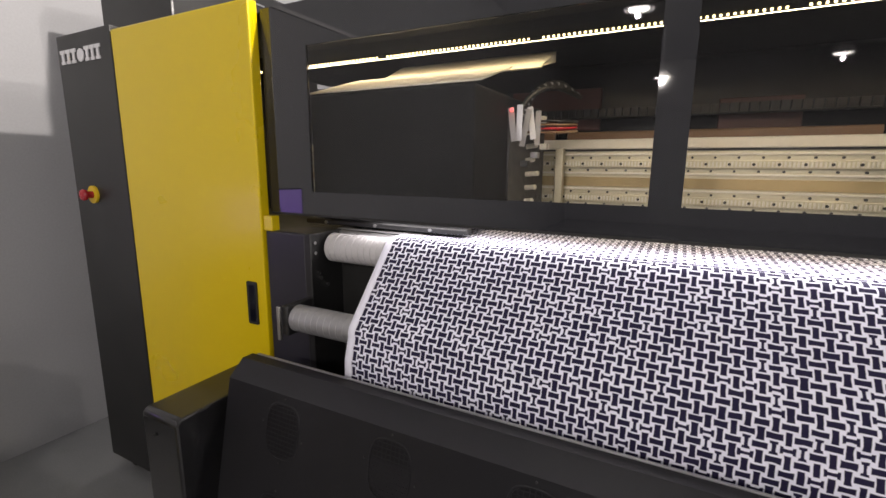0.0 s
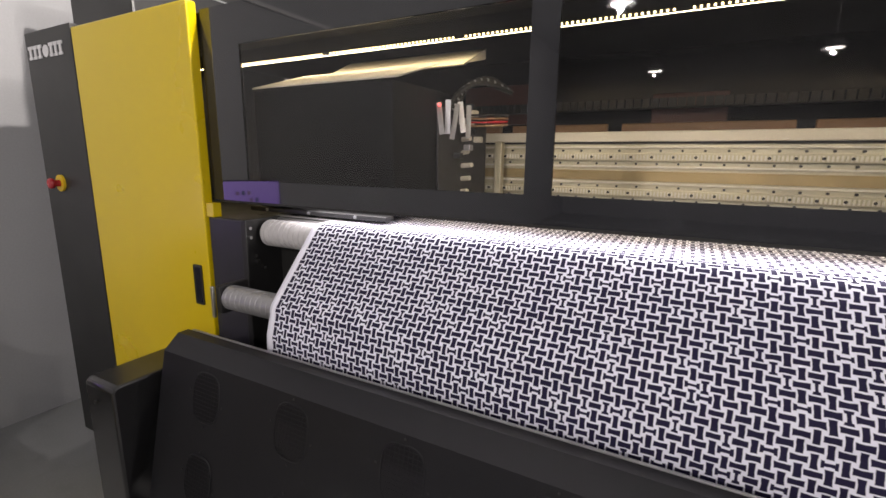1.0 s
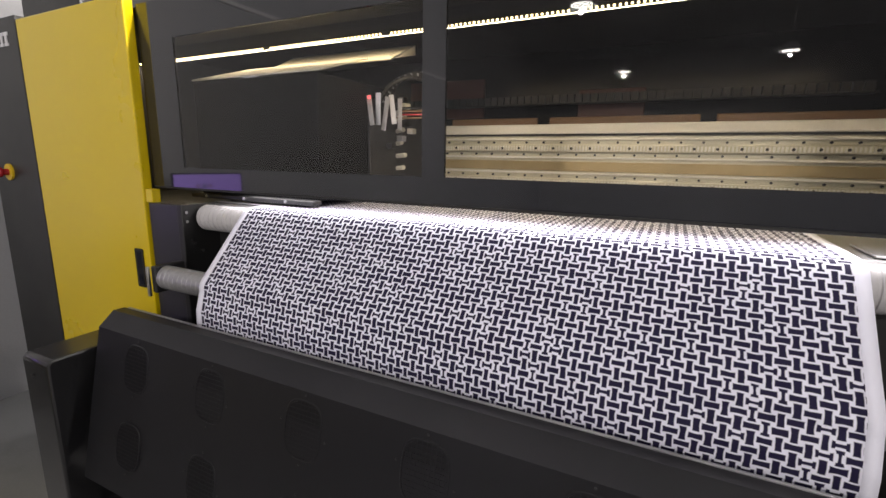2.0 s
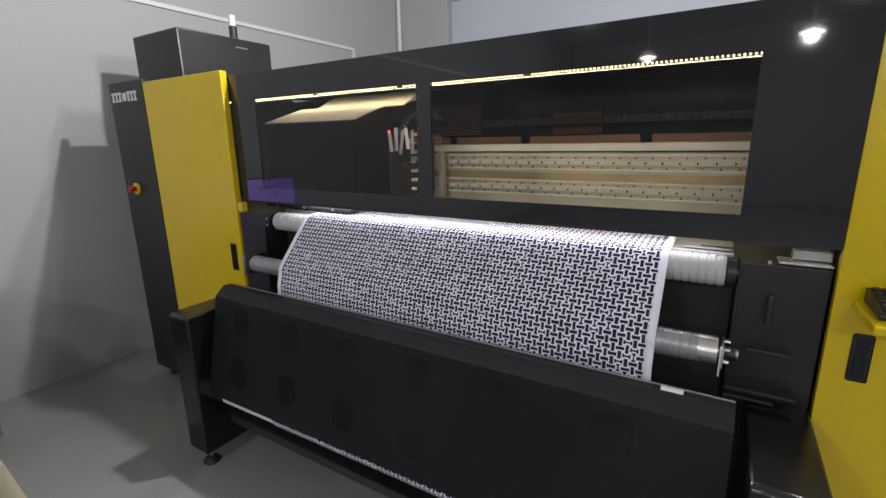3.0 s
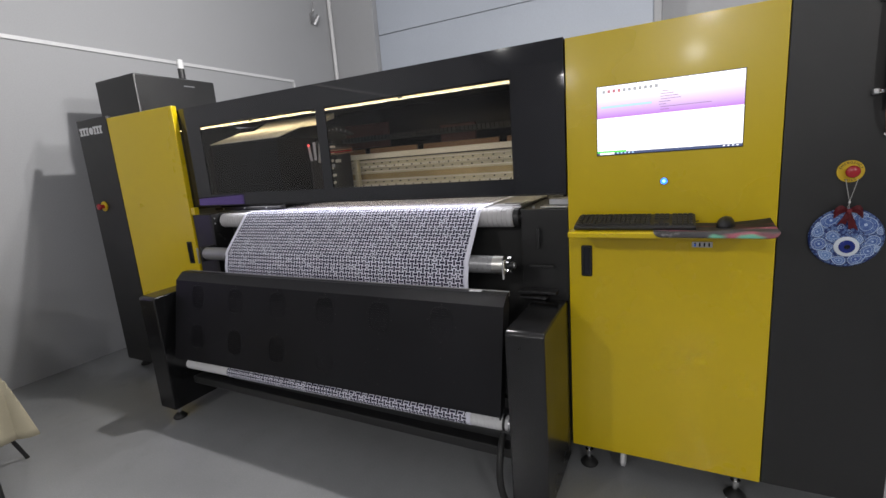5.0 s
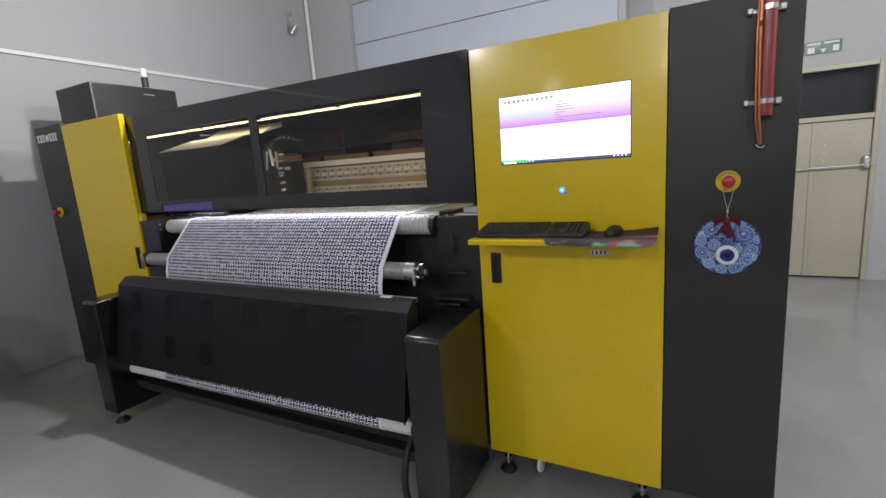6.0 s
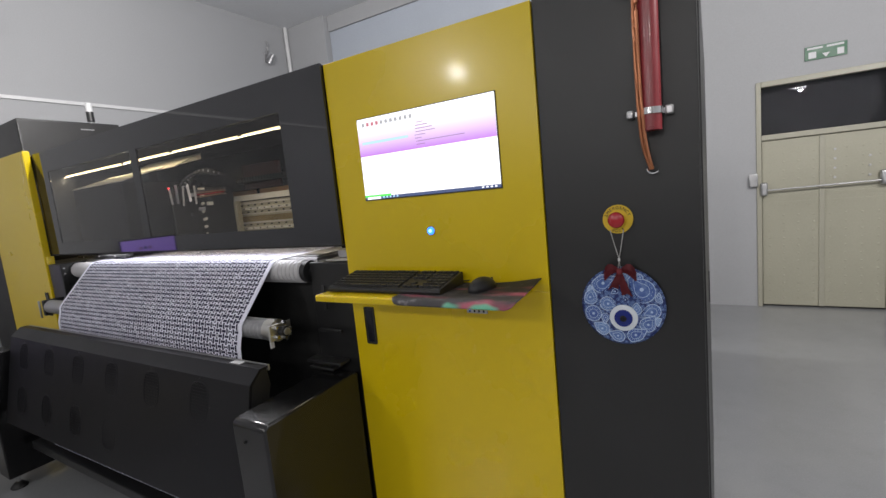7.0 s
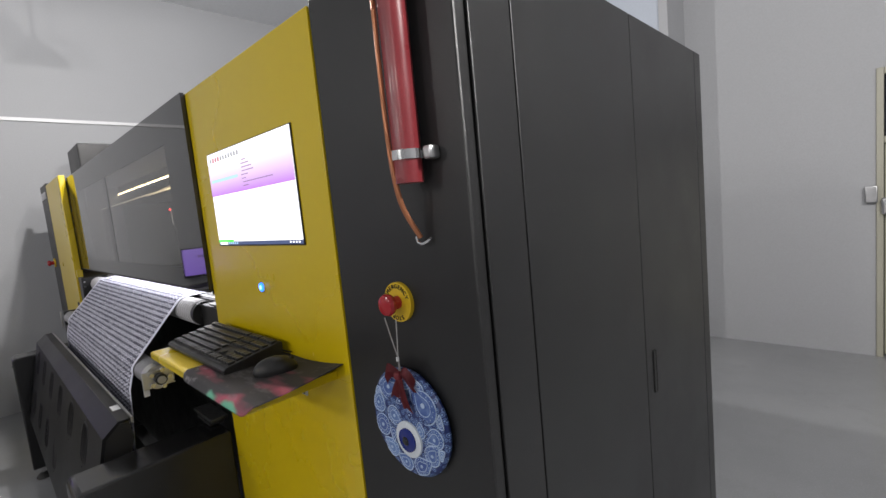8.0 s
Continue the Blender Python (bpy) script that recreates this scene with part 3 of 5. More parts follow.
# emergency stop on the black front
stop = part("emergency_stop", rod_bm((1.005, -0.008, 1.479), (1.005, 0.0, 1.479), 0.039, 40), LABEL_YELLOW, printer, "red mushroom button on a yellow disc")
m = lathe_bm([(0.0, 0.0), (0.013, 0.0), (0.013, 0.014), (0.0195, 0.018), (0.0215, 0.026), (0.019, 0.032), (0.009, 0.036), (0.0, 0.0365)])
m.transform(Matrix.Translation((1.005, -0.008, 1.479)) @ Matrix.Rotation(radians(90), 4, "X"))
part("mushroom_button", m, RED, stop, "red mushroom head")


def letters(text, centre, radius, start, step, size, y, material, parent, turn=0):
    """Letters set round a circle that faces -y."""
    made = bmesh.new()
    for i, ch in enumerate(text):
        cu = bpy.data.curves.new("letter", "FONT")
        cu.body, cu.size, cu.align_x, cu.align_y, cu.extrude = ch, size, "CENTER", "CENTER", 0.0006
        tmp = bpy.data.objects.new("letter", cu)
        me = bpy.data.meshes.new_from_object(tmp)
        a = radians(start + step * i)
        me.transform(Matrix.Translation((centre[0] + radius * math.sin(a), y, centre[1] + radius * math.cos(a))) @ Matrix.Rotation(a + radians(turn), 4, "Y") @ Matrix.Rotation(radians(90), 4, "X"))
        made.from_mesh(me)
        bpy.data.objects.remove(tmp)
        bpy.data.meshes.remove(me)
        bpy.data.curves.remove(cu)
    part("lettering", made, RUBBER, parent, "black lettering")


letters("EMERGENCY", (1.005, 1.479), 0.0310, -68, 17, 0.0118, -0.009, RUBBER, stop)
letters("STOP", (1.005, 1.479), 0.0310, 156, 16, 0.0118, -0.009, RUBBER, stop)

# feet and castor under the control cabinet


def levelling_foot(x, y, top, parent):
    ft = part("foot", rod_bm((x, y, 0.035), (x, y, top), 0.011, 14), CHROME, parent, "chrome levelling foot")
    m = lathe_bm([(0.0, 0.0), (0.042, 0.0), (0.045, 0.008), (0.040, 0.016), (0.020, 0.036), (0.0, 0.04)], 24)
    m.transform(Matrix.Translation((x, y, 0)))
    part("pad", m, RUBBER, ft)
    m = lathe_bm([(0.0, 0.0), (0.022, 0.0), (0.022, 0.014), (0.0, 0.014)], 6)
    m.transform(Matrix.Translation((x, y, 0.07)))
    part("nut", m, CHROME, ft)


for x, y in ((0.07, 0.07), (0.72, 0.07), (1.15, 0.5), (0.07, 1.0), (1.1, 1.0)):
    levelling_foot(x, y, 0.20, printer)
cast = part("castor", box_bm(0.20, 0.25, 0.10, 0.17, 0.12, 0.20, 0.006), STEEL, printer, "small castor wheel")
m = lathe_bm([(0.0, -0.013), (0.04, -0.013), (0.05, -0.008), (0.05, 0.008), (0.04, 0.013), (0.0, 0.013)], 24)
m.transform(Matrix.Translation((0.235, 0.11, 0.055)) @ Matrix.Rotation(radians(90), 4, "Y"))
part("wheel", m, PAPER, cast)
part("fork", box_bm(0.219, 0.251, 0.105, 0.15, 0.06, 0.125, 0.004), STEEL, cast)

# west end: yellow door, black column, tall tower behind
XW0, XW1, XW2, ZW = -3.90, -3.469, -2.665, 2.134
part("west_body", box_bm(XW0 + 0.01, XW2 - 0.02, -0.02, 1.12, 0.10, 1.352, 0.006), BLACK, printer)
part("west_end_body", box_bm(XW0 + 0.01, -3.46, -0.02, 1.12, 1.353, ZT + 0.014, 0.004), BLACK, printer)
lyd = part("west_door", box_bm(XW1 + 0.002, XW2, -0.062, -0.022, 0.20, ZW, 0.006), YELLOW, printer, "yellow sheet-metal door")
part("slot_handle", box_bm(-2.760, -2.708, -0.066, -0.061, 1.015, 1.178, 0.006), RUBBER, lyd, "black recessed slot handle")
# the slot's inner shade again as a black slab
part("slot_shade", box_bm(-2.750, -2.718, -0.0675, -0.065, 1.025, 1.168, 0.002), PUPIL, lyd)
col = part("west_column", box_bm(XW0, XW1 - 0.002, -0.062, -0.022, 0.10, ZW + 0.02, 0.005), BLACK, printer, "black end column")
lst = part("emergency_stop", rod_bm((-3.742, -0.072, 1.461), (-3.742, -0.060, 1.461), 0.040, 36), LABEL_YELLOW, printer, "red mushroom button on a yellow collar")
m = lathe_bm([(0.0, 0.0), (0.016, 0.0), (0.016, 0.020), (0.024, 0.026), (0.026, 0.036), (0.022, 0.043), (0.010, 0.047), (0.0, 0.0475)])
m.transform(Matrix.Translation((-3.742, -0.072, 1.461)) @ Matrix.Rotation(radians(90), 4, "X"))
part("mushroom_button", m, RED, lst, "red mushroom head")
# maker's mark as plain shapes
for x0, x1 in ((-3.872, -3.831), (-3.826, -3.787), (-3.782, -3.743)):
    for z0, z1, a, b in ((2.076, 2.090, 0, 1), (2.031, 2.076, 0.28, 0.72), (2.031, 2.043, 0.1, 0.9)):
        part("mark_bar", box_bm(x0 + (x1 - x0) * a, x0 + (x1 - x0) * b, -0.066 - 0.0004 * a, -0.0615, z0, z1), PAPER, col)
m = lathe_bm([(0.0, 0.0), (0.027, 0.0), (0.027, 0.004), (0.0, 0.005)], 20)
m.transform(Matrix.Translation((-3.706, -0.0615, 2.059)) @ Matrix.Rotation(radians(90), 4, "X"))
part("mark_disc", m, PAPER, col)
for x0, x1 in ((-3.672, -3.633), (-3.628, -3.593), (-3.588, -3.549)):
    for z0, z1, a, b in ((2.076, 2.090, 0, 1), (2.031, 2.076, 0.28, 0.72), (2.031, 2.043, 0.1, 0.9)):
        part("mark_bar", box_bm(x0 + (x1 - x0) * a, x0 + (x1 - x0) * b, -0.066 - 0.0004 * a, -0.0615, z0, z1), PAPER, col)
tow = part("tower", box_bm(-4.010, -3.450, 0.195, 0.93, 0.0, 2.500, 0.012), BLACK, printer, "taller black cabinet tower")
part("badge", box_bm(-3.4505, -3.447, 0.62, 0.72, 2.433, 2.441), STEEL, tow)
for y in (0.25, 0.55, 0.85):
    part("bolt", rod_bm((-3.86, y, 2.500), (-3.86, y, 2.515), 0.009, 8), STEEL, tow)
bec = part("beacon", rod_bm((-3.775, 0.85, 2.500), (-3.775, 0.85, 2.57), 0.010, 12), STEEL, tow, "unlit signal lamp on a stem")
part("beacon_base", rod_bm((-3.775, 0.85, 2.57), (-3.775, 0.85, 2.66), 0.030, 20), PLASTIC, bec)
part("beacon_cap", rod_bm((-3.775, 0.85, 2.66), (-3.775, 0.85, 2.74), 0.028, 20, 0.026), WHITE, bec)
for x in (-3.85, -2.85):
    levelling_foot(x, 0.05, 0.11, printer)
    levelling_foot(x, 1.05, 0.11, printer)

# middle: housing behind the front screen, open to the windows
XA, XB = -2.663, 0.0
ZP, ZS, YP = 1.437, 2.109, -0.016     # foot, top and face of the front screen
part("back_wall", box_bm(-3.60, XB, 1.262, 1.33, 0.9, 2.098, 0.0), BACK_SHEET, printer)
part("roof", box_bm(-3.45, XB, YP + 0.013, 1.33, 2.099, 2.106, 0.002), INNER, printer)
part("west_cheek", box_bm(-3.598, -3.58, 0.02, 1.26, 1.354, 2.098), INNER, printer)
part("east_cheek", box_bm(XB - 0.018, XB - 0.003, 0.0, 1.3, 1.42, 2.098), INNER, printer)
part("bed", box_bm(XA, XB - 0.002, 0.12, 1.30, 0.30, 1.355, 0.004), BLACK, printer, "black machine bed")
part("platen", box_bm(-2.46, -0.25, 0.085, 0.62, 1.356, 1.370, 0.003), STEEL, printer, "flat steel platen")

# front screen: one glossy black sheet with two clear windows
WZ0, WZ1, WA0, WA1, WB0, WB1 = 1.512, 1.976, -2.465, -1.430, -1.360, -0.251
for x0, x1, z0, z1 in ((XA + 0.002, XB - 0.001, WZ1, ZS), (XA + 0.002, XB - 0.001, ZP, WZ0), (XA + 0.002, WA0, WZ0, WZ1), (WA1, WB0, WZ0, WZ1), (WB1, XB - 0.001, WZ0, WZ1)):
    part("screen_border", box_bm(x0, x1, YP, YP + 0.012, z0, z1), ACRYLIC, printer, "glossy black acrylic border")
for x0, x1 in ((WA0, WA1), (WB0, WB1)):
    part("window", box_bm(x0, x1, YP + 0.0005, YP + 0.0055, WZ0, WZ1), WINDOW, printer, "smoked clear acrylic window").visible_shadow = False
part("screen_edge", box_bm(XA + 0.002, XB - 0.002, YP + 0.001, YP + 0.02, ZP - 0.008, ZP - 0.0005, 0.001), RUBBER, printer)

# gantry beam with rack rails behind the windows
beam = part("gantry_beam", box_bm(-3.56, -0.05, 0.9500, 1.10, 1.37, 1.670, 0.004), GOLD, printer, "pale gold aluminium gantry beam")
part("beam_cover", box_bm(-3.56, -0.05, 0.9350, 1.11, 1.678, 1.720, 0.004), CREAM, beam, "cream cover strip")
# black strip in the open joint stands in for the shade there
part("gap_shade", box_bm(-3.56, -0.05, 0.9420, 0.9500, 1.6705, 1.6775), RUBBER, beam)
part("brass_strip", box_bm(-3.56, -0.05, 0.9420, 0.9510, 1.517, 1.559, 0.001), GOLD_DARK, beam)
for zr in (1.615, 1.467):
    part("rail", box_bm(-3.56, -0.05, 0.9300, 0.9510, zr - 0.016, zr + 0.016, 0.002), GOLD, beam, "toothed rail")
    teeth = bmesh.new()
    for k in range(270):
        x = -3.55 + k * 0.0129
        box_bm(x, x + 0.0065, 0.9240, 0.9310, zr - 0.010, zr + 0.010, bm=teeth)
    tagged(part("rail_teeth", teeth, CREAM, beam), kind="stuff")
    # black pegs draw the dark inside the rail's holes
    holes = bmesh.new()
    for k in range(44):
        x = -3.5 + k * 0.079
        rod_bm((x, 0.9225, zr), (x, 0.9320, zr), 0.0058, 8, bm=holes)
        rod_bm((x + 0.03, 0.9380, zr + 0.026), (x + 0.03, 0.9510, zr + 0.026), 0.005, 6, bm=holes)
        rod_bm((x + 0.02, 0.9380, zr - 0.027), (x + 0.02, 0.9510, zr - 0.027), 0.005, 6, bm=holes)
    tagged(part("hole_dots", holes, RUBBER, beam), kind="stuff")
    for dz in (0.040, -0.040):
        part("rail_lip", box_bm(-3.56, -0.05, 0.9380, 0.9510, zr + dz - 0.004, zr + dz + 0.004, 0.001), CREAM, beam)
# covers and boards on the rear wall above the beam
for x0, x1 in ((-3.4, -2.75), (-2.66, -1.94), (-1.88, -1.42), (-1.36, -0.72), (-0.66, -0.06)):
    part("rear_cover", box_bm(x0, x1, 1.115, 1.14, 1.60, 1.765, 0.006), OAK, printer, "tan rear cover")
for x0, x1, z0, z1 in ((-2.2, -1.75, 1.78, 1.98), (-1.25, -0.95, 1.77, 1.90)):
    part("rear_board", box_bm(x0, x1, 1.225, 1.25, z0, z1, 0.004), MAROON, printer)
chain = part("cable_chain", box_bm(-2.2, -0.15, 1.145, 1.205, 1.83, 1.835), RUBBER, printer, "black cable chain")
links = bmesh.new()
for k in range(58):
    x = -2.2 + k * 0.0352
    box_bm(x, x + 0.030, 1.145, 1.205, 1.836, 1.872, bm=links)
tagged(part("chain_links", links, PLASTIC, chain), kind="stuff")

# warm LED strip along the top of the windows
led = part("led_strip", box_bm(-3.57, -0.06, 0.450, 0.456, 2.030, 2.0985), RUBBER, printer, "strip of warm LEDs")
dots = bmesh.new()
for k in range(202):
    x = -3.56 + k * 0.0173
    if k in (61, 62, 98, 99, 140, 141):
        continue
    box_bm(x, x + 0.0055, 0.446, 0.4495, 2.032, 2.0375, bm=dots)
tagged(part("led_dots", dots, LED_GLOW, led), kind="stuff")
area_lamp("led_light", (-1.8, 0.44, 2.024), (-1.8, 0.47, 1.0), 3.4, 0.006, 6.8, (1.0, 0.84, 0.55))

# print carriage, standing at the west half of the beam
CX0, CX1 = -2.62, -1.95
car = part("carriage", box_bm(CX0, CX1, 0.16, 0.66, 1.40, 1.855, 0.008), INNER, printer, "black print carriage with a pale lid")
part("lid", prism_bm([(0.16, 1.858), (0.44, 1.945), (0.44, 1.951), (0.16, 1.864)], CX0, CX1 + 0.02, 0.001), CREAM, car, "cream sheet lid")
part("lid_upper", prism_bm([(0.445, 1.935), (0.64, 2.031), (0.64, 1.991), (0.445, 1.941)], CX0 + 0.1, CX1 + 0.12, 0.001), CREAM, car)
part("side_plate", box_bm(CX1 + 0.002, CX1 + 0.012, 0.45, 0.92, 1.42, 1.80, 0.003), PLASTIC, car)
for k in range(6):
    part("fitting", rod_bm((CX1 + 0.01, 0.66, 1.46 + k * 0.055), (CX1 + 0.05 + 0.01 * (k % 3), 0.64, 1.465 + k * 0.055), 0.010, 10), CREAM, car)
for k in range(5):
    x0, y0 = CX1 + 0.006 + 0.013 * k, 0.44 + 0.035 * k
    strap = box_bm(-0.011, 0.011, -0.0012, 0.0012, -0.055 - 0.008 * (k % 3), 0.065, 0.0006)
    strap.transform(Matrix.Translation((x0 + 0.02, y0, 1.745 + 0.012 * (k % 2))) @ Matrix.Rotation(radians(-8 + 9 * (k % 3)), 4, "Y") @ Matrix.Rotation(radians(14 * (k % 2)), 4, "Z"))
    part("ribbon_cable", strap, (STRING, STEEL, STRING, WHITE, STRING)[k], car, "grey flat ribbon cable")
for k in range(3):
    arc_pts = smooth_path([(CX1 + 0.03, 0.50 + 0.03 * k, 1.79), (CX1 + 0.06, 0.54 + 0.03 * k, 1.86 + 0.012 * k), (CX1 + 0.13, 0.60 + 0.03 * k, 1.895 + 0.012 * k), (CX1 + 0.20, 0.70 + 0.02 * k, 1.87)])
    hose_part = part("ribbed_hose", tube_bm(arc_pts, 0.009, 10), PLASTIC, car, "black ribbed hose")
    rings = bmesh.new()
    for a, b in list(zip(arc_pts, arc_pts[1:]))[::2]:
        rod_bm(a, a + (b - a) * 0.5, 0.0112, 10, bm=rings)
    tagged(part("hose_ribs", rings, STEEL if k == 1 else PLASTIC, hose_part), kind="stuff")
for k in range(7):
    x0, y0, z0 = CX1 + 0.02 + 0.022 * (k % 3), 0.56 + 0.05 * (k % 4), 1.60 + 0.034 * k
    part("connector", box_bm(x0, x0 + 0.030, y0, y0 + 0.035, z0, z0 + 0.024, 0.003), (PLASTIC, STEEL, CREAM)[k % 3], car)
for k in range(4):
    part("cable", tube_bm(smooth_path([(CX1 + 0.02, 0.62, 1.735 + 0.014 * k), (CX1 + 0.14, 0.60, 1.73 + 0.014 * k), (CX1 + 0.20, 0.70, 1.74 + 0.012 * k), (CX1 + 0.10, 0.80, 1.74 + 0.014 * k)]), 0.004, 8), (OAK, RED, OAK, PLASTIC)[k], car)
part("end_block", box_bm(CX1 + 0.08, CX1 + 0.115, 0.86, 0.90, 1.40, 1.68, 0.004), GOLD, car)
part("indicator", rod_bm((CX1 + 0.02, 0.44, 1.80), (CX1 + 0.025, 0.432, 1.80), 0.004, 10), RED_GLOW, car)
part("foot_rail", box_bm(CX0, CX1, 0.11, 0.16, 1.385, 1.403, 0.004), PLASTIC, car)
for k in range(3):
    part("rail_screw", rod_bm((CX0 + 0.1 + 0.22 * k, 0.105, 1.394), (CX0 + 0.1 + 0.22 * k, 0.112, 1.394), 0.006, 10), STEEL, car)
# white work light under the screen, over the platen
part("work_light", box_bm(-2.35, -0.25, 0.01, 0.158, 1.452, 1.460), PAPER, printer)
area_lamp("platen_light", (-1.3, 0.085, 1.447), (-1.3, 0.16, 0.0), 2.0, 0.14, 3.2, (0.95, 0.95, 1.0))

# west side plates by the rollers
part("side_cover", box_bm(-2.660, -2.475, -0.05, 0.10, 0.72, 1.372, 0.006), PURPLE_PAINT, printer, "dark sheet-metal side cover")
part("inner_flange", box_bm(-2.662, -2.620, -0.055, -0.02, 1.372, 1.425, 0.003), YELLOW, printer, "yellow inner flange")
part("roller_plate", box_bm(-2.47, -2.44, -0.06, 0.10, 0.80, 1.375, 0.004), BLACK, printer)
for y, z in ((-0.045, 1.345), (-0.045, 1.31), (-0.02, 1.22), (0.01, 1.19), (-0.03, 1.24)):
    part("screw", rod_bm((-2.441, y, z), (-2.433, y, z), 0.006, 10), CHROME, printer)
# black sheet added across the opening stands in for the dark void
part("void_shade", box_bm(-2.47, -0.24, 0.095, 0.12, 0.30, 1.352), RUBBER, printer)
# platen edge guards
for x0, x1 in ((-2.46, -2.10), (-0.40, -0.26)):
    g = part("edge_guard", box_bm(x0, x1, 0.10, 0.26, 1.3735, 1.378, 0.001), STEEL, printer, "thin steel media edge guard")
    for k in range(3):
        part("scale_mark", box_bm(x0 + 0.05 + k * (x1 - x0) * 0.25, x0 + 0.05 + k * (x1 - x0) * 0.25 + 0.04, 0.115, 0.14, 1.3782, 1.3792), DARK_DESK, g)
part("guard_bar", box_bm(-2.62, -2.20, 0.20, 0.30, 1.388, 1.393, 0.001), STEEL, printer)

# rollers
UY, UZ, UR = 0.036, 1.320, 0.050
LY, LZ, LR = -0.150, 1.118, 0.043


def ribbed_bm(x0, x1, y, z, r, pitch, depth):
    prof = [(0.0, 0.0)]
    n = int((x1 - x0) / pitch)
    for k in range(n):
        a = k * pitch
        prof += [(r, a + pitch * 0.05), (r, a + pitch * 0.72), (r - depth, a + pitch * 0.78), (r - depth, a + pitch * 0.99)]
    prof += [(0.0, n * pitch)]
    bm = lathe_bm(prof, 28)
    bm.transform(Matrix.Translation((x0, y, z)) @ Matrix.Rotation(radians(90), 4, "Y"))
    return bm


ur = part("upper_roller", ribbed_bm(-2.425, -0.265, UY, UZ, UR, 0.0245, 0.003), PALE_ROLLER, printer, "pale ribbed feed roller")
part("axle", rod_bm((-2.475, UY, UZ), (-0.232, UY, UZ), 0.018, 16), PLASTIC, ur)
part("end_collar", rod_bm((-0.266, UY, UZ), (-0.240, UY, UZ), 0.047, 24), PLASTIC, ur)
lr = part("lower_roller", ribbed_bm(-2.420, -0.275, LY, LZ, LR, 0.0245, 0.0012), ROLLER, printer, "ribbed aluminium tension roller")
part("axle", rod_bm((-2.475, LY, LZ), (-0.215, LY, LZ), 0.014, 16), STEEL, lr)
part("end_ring", rod_bm((-0.320, LY, LZ), (-0.268, LY, LZ), LR + 0.0012, 28), ALU, lr)
part("sensor_strip", box_bm(-2.455, -2.442, -0.207, -0.197, 1.055, 1.165, 0.002), ALU, printer)
part("bearing_block", box_bm(-2.452, -2.425, -0.190, -0.075, 1.065, 1.165, 0.006), PLASTIC, printer)
brk = part("roller_bracket", box_bm(-0.260, -0.252, -0.205, -0.10, 1.085, 1.150, 0.003), ALU, printer, "bolted steel roller bracket")
part("bracket_tab", box_bm(-0.2625, -0.258, -0.204, -0.185, 1.060, 1.150, 0.002), PAPER, brk)
for k in range(5):
    a = 2 * math.pi * k / 5
    part("bracket_bolt", rod_bm((-0.253, LY + 0.032 * math.cos(a), LZ + 0.032 * math.sin(a)), (-0.237, LY + 0.032 * math.cos(a), LZ + 0.032 * math.sin(a)), 0.008, 8), CHROME, brk)
part("bracket_hub", rod_bm((-0.253, LY, LZ), (-0.222, LY, LZ), 0.020, 20), PLASTIC, brk)

# east inner panel between the rollers and the yellow cabinet
part("east_panel", box_bm(-0.235, -0.004, 0.022, 0.118, 0.20, 1.360, 0.004), BLACK, printer, "black inner side panel")
part("panel_grip", box_bm(-0.150, -0.135, -0.010, 0.001, 1.17, 1.27, 0.004), PLASTIC, printer)
part("panel_step", box_bm(-0.19, -0.07, -0.012, 0.001, 1.075, 1.088, 0.003), BLACK, printer)
part("gap_plate", box_bm(-0.135, -0.004, 0.02, 0.10, 1.365, 1.372, 0.002), STEEL, printer, "bare metal plate in the gap")
part("gap_step", box_bm(-0.10, -0.004, 0.06, 0.10, 1.374, 1.405, 0.003), STEEL, printer)
part("gap_screw", rod_bm((-0.160, -0.004, 1.372), (-0.160, 0.002, 1.372), 0.006, 10), CHROME, printer)
part("arm_hinge", box_bm(-0.235, -0.05, -0.06, 0.001, 0.955, 0.968, 0.003), PLASTIC, printer)
part("arm_hinge", box_bm(-0.235, -0.10, -0.05, 0.001, 0.925, 0.936, 0.003), PLASTIC, printer)

# legs that carry the drying flap
for x0, x1, front, top in ((-2.730, -2.565, -0.485, 0.888), (-0.173, -0.006, -0.460, 0.917)):
    outline = [(-0.01, 0.085), (front, 0.085), (front - 0.002, top - 0.015), (front + 0.012, top), (-0.10, top + 0.006), (-0.01, top + 0.004)]
    leg = part("leg", prism_bm(outline, x0, x1, 0.008), LEGPAINT, printer, "folded black sheet-metal leg")
    levelling_foot((x0 + x1) / 2 + 0.03, front + 0.05, 0.10, printer)
    levelling_foot((x0 + x1) / 2, 0.8, 0.32, printer)
    part("cap_screw", rod_bm((x0 + 0.06, front - 0.007, top - 0.07), (x0 + 0.06, front, top - 0.07), 0.005, 10), RUBBER, leg)

# drying flap: folded sheet with two rows of fan grilles
FT = [(-0.264, 1.022), (-0.300, 1.022), (-0.350, 0.978), (-0.455, 0.488), (-0.445, 0.484), (-0.340, 0.972), (-0.297, 1.012), (-0.264, 1.012)]
FX0, FX1 = -2.505, -0.212


def hung(bm):
    """Lets the low edge rise a little towards the east, as the flap and its roll hang."""
    for v in bm.verts:
        if v.co.z < 0.6:
            v.co.z += 0.0164 * (v.co.x + 1.30)
    return bm


